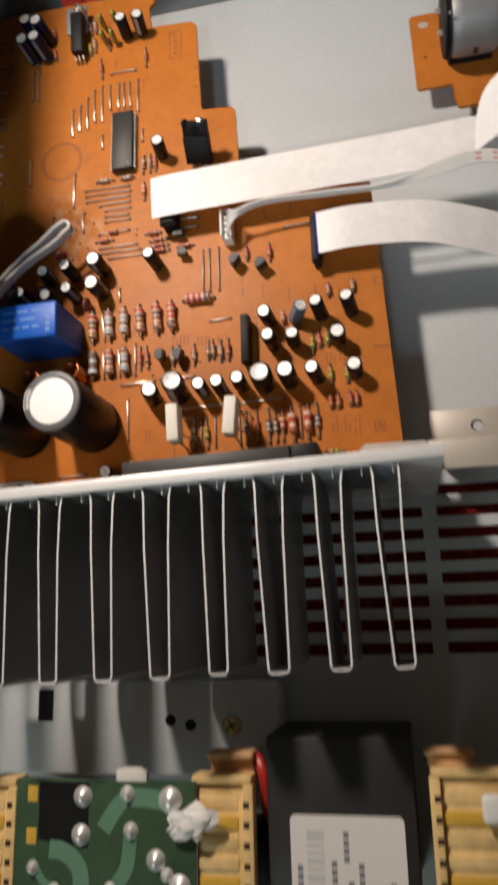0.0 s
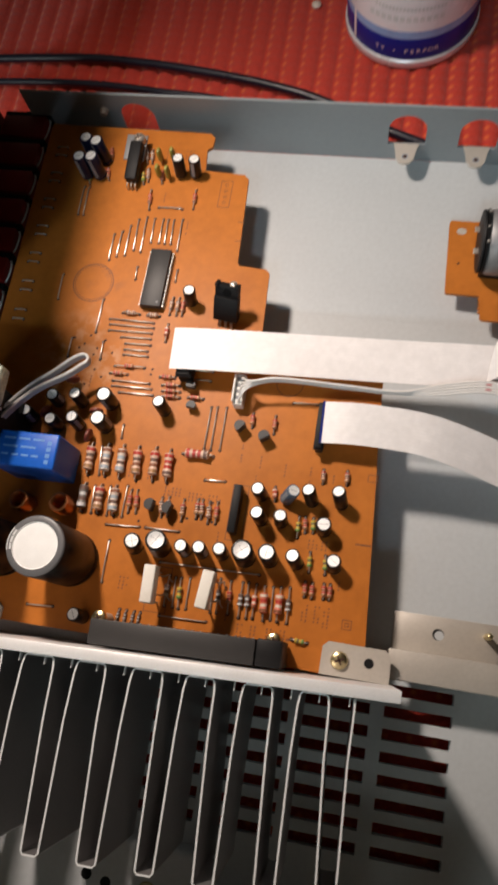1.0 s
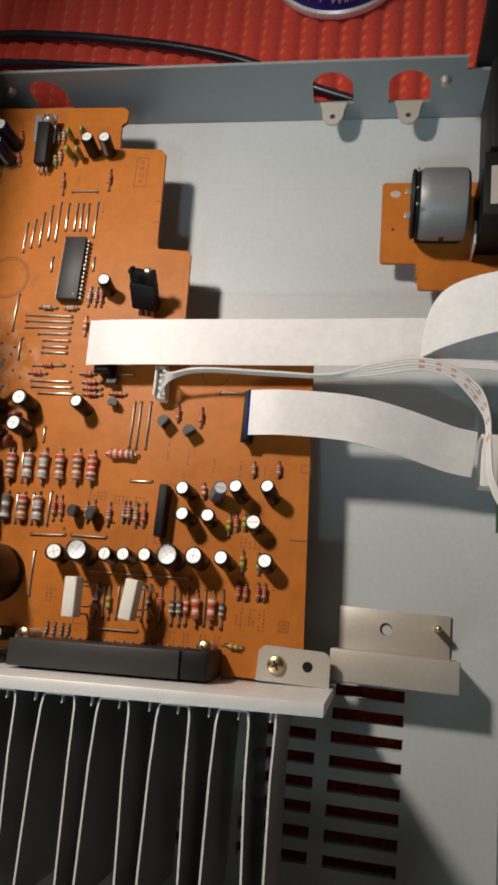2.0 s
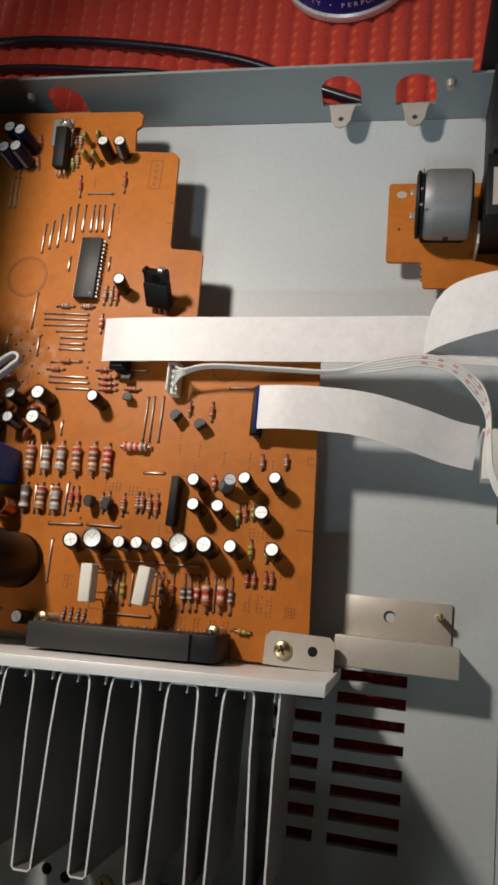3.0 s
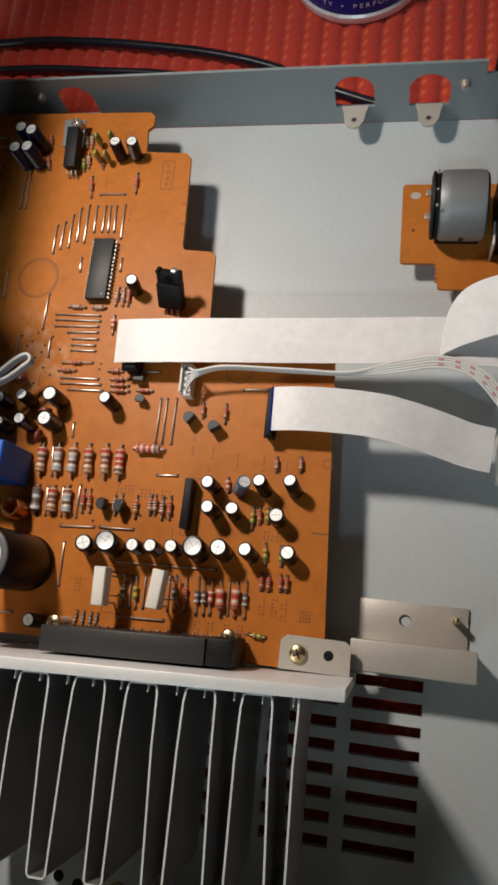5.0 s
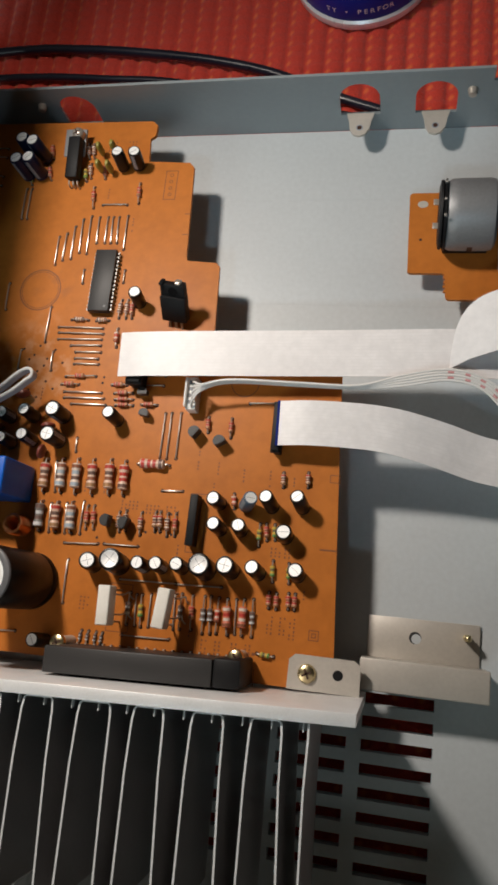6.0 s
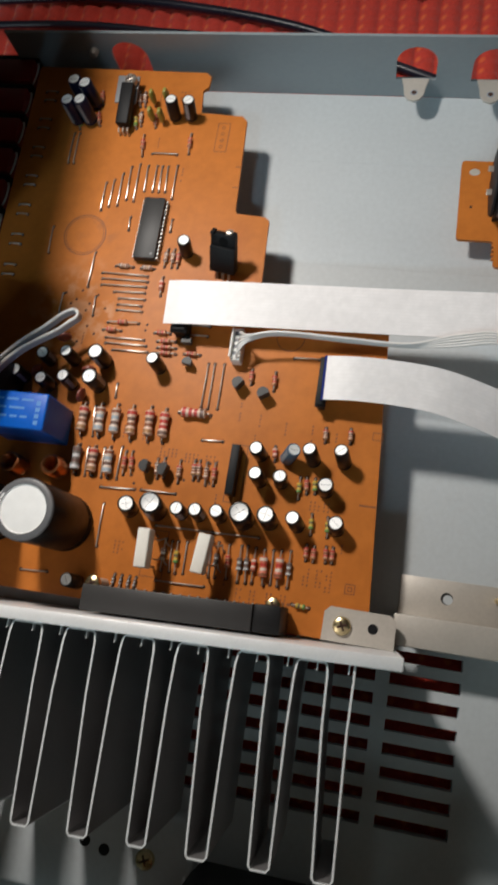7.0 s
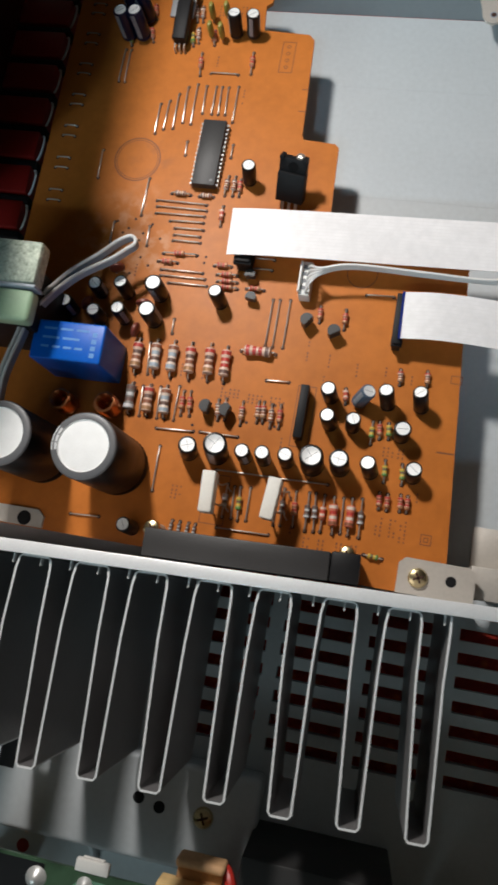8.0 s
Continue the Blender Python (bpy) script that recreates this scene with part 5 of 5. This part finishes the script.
for a in (-7.5, -1.0, 6.0):
    part("clip", box(B(), -9.7, -8.7, a - 0.35, a + 0.35, 25.6, 26.75, 0.12), PIN, motor, "bent metal clip")
for a in (-5.0, 5.0):
    part("terminal", box(B(), -13.4, -11.2, a - 1.2, a + 1.2, 14, 14.6, 0.1), TIN, motor)
part("vent_slot", box(B(), -0.4, 1.6, -13.25, -12.2, 9.5, 13.0), PAD, motor)
part("cradle", box(B(), -9, 8, -9, 9, 0.05, 3.0, 0.4), PLASTIC, motor)

mech = thing("transport_mechanism", at(52, 0, -11), "black plastic drive mechanism beside the motor", "mechanism")
part("front_block", box(B(), 0, 40, 153, 178, 0.05, 30, 0.8), PLASTIC, mech)
part("rear_block", box(B(), 1.5, 40, 178.3, 216, 0.05, 32, 1.6), PLASTIC, mech)
part("window", box(B(), 2.4, 8.4, 157, 172, 30.02, 30.2), BRACKET, mech, "pale rectangular metal window")
part("side_plate", box(B(), -0.9, -0.1, 150.5, 160, 0.05, 14, 0.2), BRACKET, mech)
part("knob", turned(B(), [(2.5, 32), (2.5, 33.4), (1.8, 34), (0, 34)], Matrix.Translation((12, 200, 0)), 16), MOULD, mech)

black_panel = thing("front_panel", at(0, 0, FLOOR), "tall black plastic front panel beyond the low wall", "panel")
part("upright", box(B(), 49.5, 130, 225, 231, 0.02, 95, 1.2), PLASTIC, black_panel)

# side board at the right edge, seen end-on
sb = thing("side_board", at(74, 75, FLOOR), "small green circuit board with parts along the chassis side", "circuit board")
part("substrate", box(B(), -10, 30, -28, 36, 6.0, 7.6), GREENPCB, sb)
for px, py in ((-6, -22), (-6, 30), (24, 4)):
    part("post", turned(B(), [(2.5, -0.5), (2.5, 6.0)], Matrix.Translation((px, py, 0)), 12), BRACKET, sb)
for i, (x, y) in enumerate(((-6, 20), (-5, 10), (-6, -2), (-5, -14))):
    part("joint", turned(B(), [(1.5, 7.6), (1.2, 8.4), (0, 9.4)], Matrix.Translation((x, y, 0)), 12), SOLDER, sb)
part("socket", box(B(), -17.0, -11.0, -13, 6, 6, 16, 0.4), WHITE, sb)
part("block", box(B(), 0, 10, -20, 20, 7.6, 14, 0.5), REDRES, sb)


# pressed groove and a small hole in the chassis floor
groove_line = smooth_path([(-200, -115.5, 0.1), (-160, -113.4, 0.1), (-139, -112.8, 0.1), (-116, -111.6, 0.1), (-107.5, -112.2, 0.1), (-104, -115.5, 0.1), (-102.3, -122, 0.1), (-101.8, -150, 0.1)], 6)
part("pressed_rib", tube(B(), groove_line, 1.5, 10), ZINC, chassis, "rounded rib pressed into the floor")
part("floor_hole", turned(B(), [(2.3, 0.1), (2.3, 0.14)], Matrix.Translation((-129.3, -120.6, 0)), 20), REDPLASTIC, chassis)


# ---------- supply board and parts at the chassis front ----------
supply = thing("supply_board", at(-100.5, -128, 20), "green supply board seen on its soldered side", "circuit board")
part("substrate", box(B(), -30, 30, -26, 21.4, -1.6, 0, 0.2), GREENPCB, supply)
bm = B()
prism(bm, [(-22, 20.6), (-5, 20.6), (-5, 1.6), (-22, 3.6)], 0.01, 0.06)
part("bare_area", bm, PLASTIC, supply, "dark bare rectangle on the board")


def trace(pts, w):
    left, right = bend(w, smooth_path([Vector((x, y, 0.1)) for x, y in pts], 5))
    part("trace", strip(B(), left, right, 0.05), TRACE, supply)


trace([(-18, 1.0), (-13, 0.4), (-8.6, -3), (-7, -8), (-7, -26)], 5.4)
trace([(8, 16.6), (15, 16.4), (22, 15.4)], 5.5)
trace([(9, 5), (8, -3), (5, -8), (2, -14)], 4.5)
trace([(8, 17), (4, 13), (0, 7)], 5)
trace([(-24, -2), (-20, -8), (-16, -10)], 2.5)
for x, y, r in ((-7, 16.5, 3.3), (-7.4, 5.4, 3.3), (8, 17.5, 2.6), (9.2, 7, 2.6), (2.6, -9.5, 2.2), (-23.5, -4.5, 2.2), (-16, -10.5, 2.2), (17.4, -1, 3.2), (17.5, -18, 3.0), (-20, -18, 2.4), (21, -5, 2.2), (25, -8, 3.6), (22, 16, 4.0)):
    part("solder_joint", turned(B(), [(r, 0.0), (r * 0.92, 0.5), (r * 0.55, 1.4), (r * 0.3, 2.2), (0, 2.4)], Matrix.Translation((x, y, 0)), 16), SOLDER, supply)
for y in (17, 4.6):
    part("tape_mark", box(B(), -26.0, -22.5, y - 2.4, y + 2.4, 0.02, 0.3, 0.1), YELLOW, supply)
bm = B()
bmesh.ops.create_icosphere(bm, subdivisions=3, radius=5.5)
for v in bm.verts:
    v.co *= 1 + 0.55 * noise.noise(v.co * 0.4) + 0.25 * noise.noise(v.co * 1.1)
    v.co = Vector((v.co.x * 1.25 + 0.35 * v.co.y, v.co.y * 0.85, v.co.z * 0.5))
bmesh.ops.translate(bm, verts=bm.verts, vec=(29.5, 10, 1.6))
part("silicone_blob", bm, SILICONE, supply, "white silicone blob")
for x, y in ((-26, -22), (26, -22), (-26, 2), (26, 2)):
    part("post", turned(B(), [(2, FLOOR - 20 + 0.02), (2, -1.6)], Matrix.Translation((x, y, 0)), 10), PLASTIC, supply)


def bobbin(x, y, w, d, h, label, side):
    ob = thing("coil_former", at(x, y, FLOOR), label, "coil former", "amber coil formers")
    part("foot", box(B(), -w / 2 + 2, w / 2 - 2, -d / 2, d / 2 - 20, 0.02, h - 12, 0.4), PLASTIC, ob, "black plastic foot")
    part("body", box(B(), -w / 2, w / 2, -d / 2, d / 2 - 2.4, h - 12, h - 2.2, 1.0, 2), BOBBIN, ob)
    part("flange", box(B(), -w / 2 - 1, w / 2 + 1, d / 2 - 2.4, d / 2, h - 9, h - 0.6, 0.6, 2), BOBBIN, ob)
    part("rail", box(B(), side * (w / 2) - 1.6, side * (w / 2) + 1.6, -d / 2, d / 2 - 2.4, h - 5, h, 0.5), BOBBIN, ob)
    for k in range(5):
        y0 = d / 2 - 8 - 5.6 * k
        part("slot", box(B(), side * (w / 2 - 0.6) - 0.9, side * (w / 2 - 0.6) + 0.9, y0 - 0.9, y0 + 0.9, h - 4, h + 0.05), PAD, ob)
        part("winding_turn", box(B(), -w / 2 + 0.6, w / 2 - 3.4, y0 - 2.0, y0 + 2.2, h - 3, h - 1.7 + 0.25 * (k % 2), 0.8, 2), YELLOW if k % 3 == 1 else BOBBIN, ob)
    return ob


f1 = bobbin(-62.5, -127, 17, 44, 42, "amber plastic coil former with stained tape", 1)
f2 = bobbin(12, -124, 21, 44, 42, "amber plastic coil former beside the labelled module", -1)
part("silicone_blob", box(B(), 2, 11, 8, 16, 41.5, 45, 1.6, 3), SILICONE, f2, "white silicone lump")
for x, y in ((6, 2), (5, -6), (8, -14)):
    part("joint", turned(B(), [(1.4, 37.9), (1.0, 39.2), (0, 40)], Matrix.Translation((x, y, 0)), 10), SOLDER, f2)
f3 = bobbin(-139, -129, 12, 44, 41, "yellow taped coil former beside the green board", 1)
part("flap", box(B(), -5.5, 9.5, 25.6, 28.4, 29, 37.6, 1.2, 3), TANPAPER, f1, "tan paper flap behind the coil")
part("flap_fold", box(B(), -5.0, 9.0, 21.0, 25.7, 33.2, 34.6, 0.5), TANPAPER, f1)
part("flap", box(B(), -13, 2, 24.2, 26.6, 29, 36.0, 1.2, 3), TANPAPER, f2, "tan paper flap behind the coil")
part("flap_fold", box(B(), -12, 1, 21.0, 24.3, 33.2, 34.6, 0.5), TANPAPER, f2)
plug_block = thing("white_plug", at(-91.2, -104.6, 18.2), "small cream plastic plug at the green board's edge", "connector")
part("housing", box(B(), -5.2, 5.2, -2.4, 1.2, 0.0, 2.2, 0.5, 2), WHITE, plug_block)
part("key", box(B(), -3.4, 3.4, 1.2, 1.8, 0.4, 1.6, 0.2), WHITE, plug_block)
w = thing("red_lead", at(0, 0), "short red insulated lead between coil and module", "cable")
part("wire", tube(B(), smooth_path([(-56, -104, 4), (-53.5, -101, 9), (-51, -104, 12), (-50, -110, 12), (-50, -118, 8), (-51, -126, -10)], 6), 1.7, 10), REDWIRE, w)

module = thing("labelled_module", at(-26.6, -118, FLOOR), "black boxed module with a white paper label", "module")
part("case", box(B(), -22.4, 22.2, -24, 23.8, 0.02, 37.2, 0.8, 2), MOULD, module)
corner = lambda cx, cy, a0: [(cx + 1.8 * math.cos(radians(a0 + a)), cy + 1.8 * math.sin(radians(a0 + a))) for a in range(0, 91, 15)]
bm = B()
prism(bm, corner(16.8, 0.0, 0) + corner(-13.7, 0.0, 90) + corner(-13.7, -21.2, 180) + corner(16.8, -21.2, 270), 37.22, 37.4)
label = part("label", bm, LABEL, module, "white paper label with grey print")
bm = B()
for k, (y, h) in enumerate(((-2.5, 2.8), (-6.0, 1.2), (-8.2, 0.9), (-10, 1.6), (-12.6, 0.8), (-14.4, 2.2), (-17.4, 0.8), (-19.2, 1.6))):
    box(bm, -10.6, -5.4, y - h, y, 37.41, 37.44)
tagged(part("barcode", bm, GREYPRINT, label), kind="stuff")
bm = B()
for x, y0, n in ((0.4, -2.6, 4), (-3.4, -10.6, 3), (-13.6, -12, 4), (4.6, -11, 3), (13.6, -16, 2), (1.4, -16, 3)):
    for i in range(n):
        box(bm, x, x + 1.6, y0 - i * 2.2 - 1.7, y0 - i * 2.2, 37.41, 37.44)
tagged(part("print", bm, INK, label, "grey unreadable print bars"), kind="stuff")


# ---------- things on the cloth beyond the wall ----------
can = thing("spray_can", at(-11.6, 319, CLOTH + 0.6), "white and blue printed spray can standing on the cloth", "can")
R = 33.4
part("rim", turned(B(), [(0, 1.2), (R * 0.9, 0.2), (R * 0.99, 0.1), (R * 1.015, 1.4), (R * 1.015, 4.4), (R * 0.985, 5.4)], seg=64, closed=False), CANRIM, can)
part("blue_band", turned(B(), [(R * 0.985, 5.4), (R * 0.99, 5.8), (R * 0.99, 18)], seg=64, closed=False), CANBLUE, can, "dark blue printed band")
part("fade_band", turned(B(), [(R * 0.99, 18), (R * 0.99, 22.5)], seg=64, closed=False), CANFADE, can, "lavender printed band")
part("body", turned(B(), [(R * 0.99, 22.5), (R * 0.99, 150), (R * 0.8, 160), (0, 164)], seg=64, closed=False), CANWHITE, can)


def can_bars(z0, z1, a0, a1, n, material, name):
    bm = B()
    q = R * 0.99 + 0.06
    for i in range(n):
        s, e = a0 + (a1 - a0) * i / n, a0 + (a1 - a0) * (i + 0.72) / n
        k = 4
        for j in range(k):
            p, r = radians(s + (e - s) * j / k), radians(s + (e - s) * (j + 1) / k)
            bm.faces.new([bm.verts.new((q * math.cos(t), q * math.sin(t), z)) for t, z in ((p, z0), (r, z0), (r, z1), (p, z1))])
    part(name, bm, material, can)


def can_lettering(text, middle, step, z, size):
    """Pale capitals set one by one round the can."""
    bm = B()
    q = R * 0.99 + 0.05
    for i, ch in enumerate(text):
        if ch == " ":
            continue
        font = bpy.data.curves.new("letter", "FONT")
        font.body, font.size, font.align_x = ch, size, "CENTER"
        holder = bpy.data.objects.new("letter", font)
        me = bpy.data.meshes.new_from_object(holder)
        a = radians(middle + (i - (len(text) - 1) / 2) * step)
        m = Matrix(((-math.sin(a), 0, math.cos(a), q * math.cos(a)), (math.cos(a), 0, math.sin(a), q * math.sin(a)), (0, 1, 0, z), (0, 0, 0, 1)))
        me.transform(m)
        bm.from_mesh(me)
        bpy.data.objects.remove(holder)
    part("lettering", bm, CANWHITE, can, "pale printed capital letters")


can_lettering("TY \u2022 PERFOR", 269.5, 5.2, 9.6, 3.6)
can_bars(28, 31, 235, 300, 12, GREYPRINT, "printed_line")
can_bars(34, 36, 240, 300, 20, GREYPRINT, "printed_line")
can_bars(42, 45, 292, 325, 6, INK, "printed_line")
can_bars(5, 34, 214, 219, 1, CANWHITE, "white_stripe")

for pts, r in (([(-330, 276, -31.6), (-198.7, 283.5, -31), (-150.2, 282.0, -31), (-103.5, 275.6, -31), (-73.6, 269.4, -31), (-49.0, 261.6, -31), (-20, 248, -31.2), (20, 233, -31.4)], 2.2),
               ([(-330, 262, -31.6), (-195.6, 267.4, -31), (-131.8, 263.4, -31), (-98.5, 259.6, -31), (-50, 248, -31), (-8, 236, -31), (40, 229, -31)], 1.8)):
    c = thing("mains_cable", at(0, 0), "glossy black round cable lying on the red cloth", "cable", "black cables on the cloth")
    part("jacket", tube(B(), smooth_path(pts, 8), r, 12), CABLE, c)
solid("crumb", turned(B(), [(0, -1.2), (2.2, -0.6), (2.6, 0.6), (1.2, 1.8), (0, 2.0)], seg=9), CREAM, at(-62, 325, CLOTH + 1.0), "small pale crumb on the cloth", "crumb")
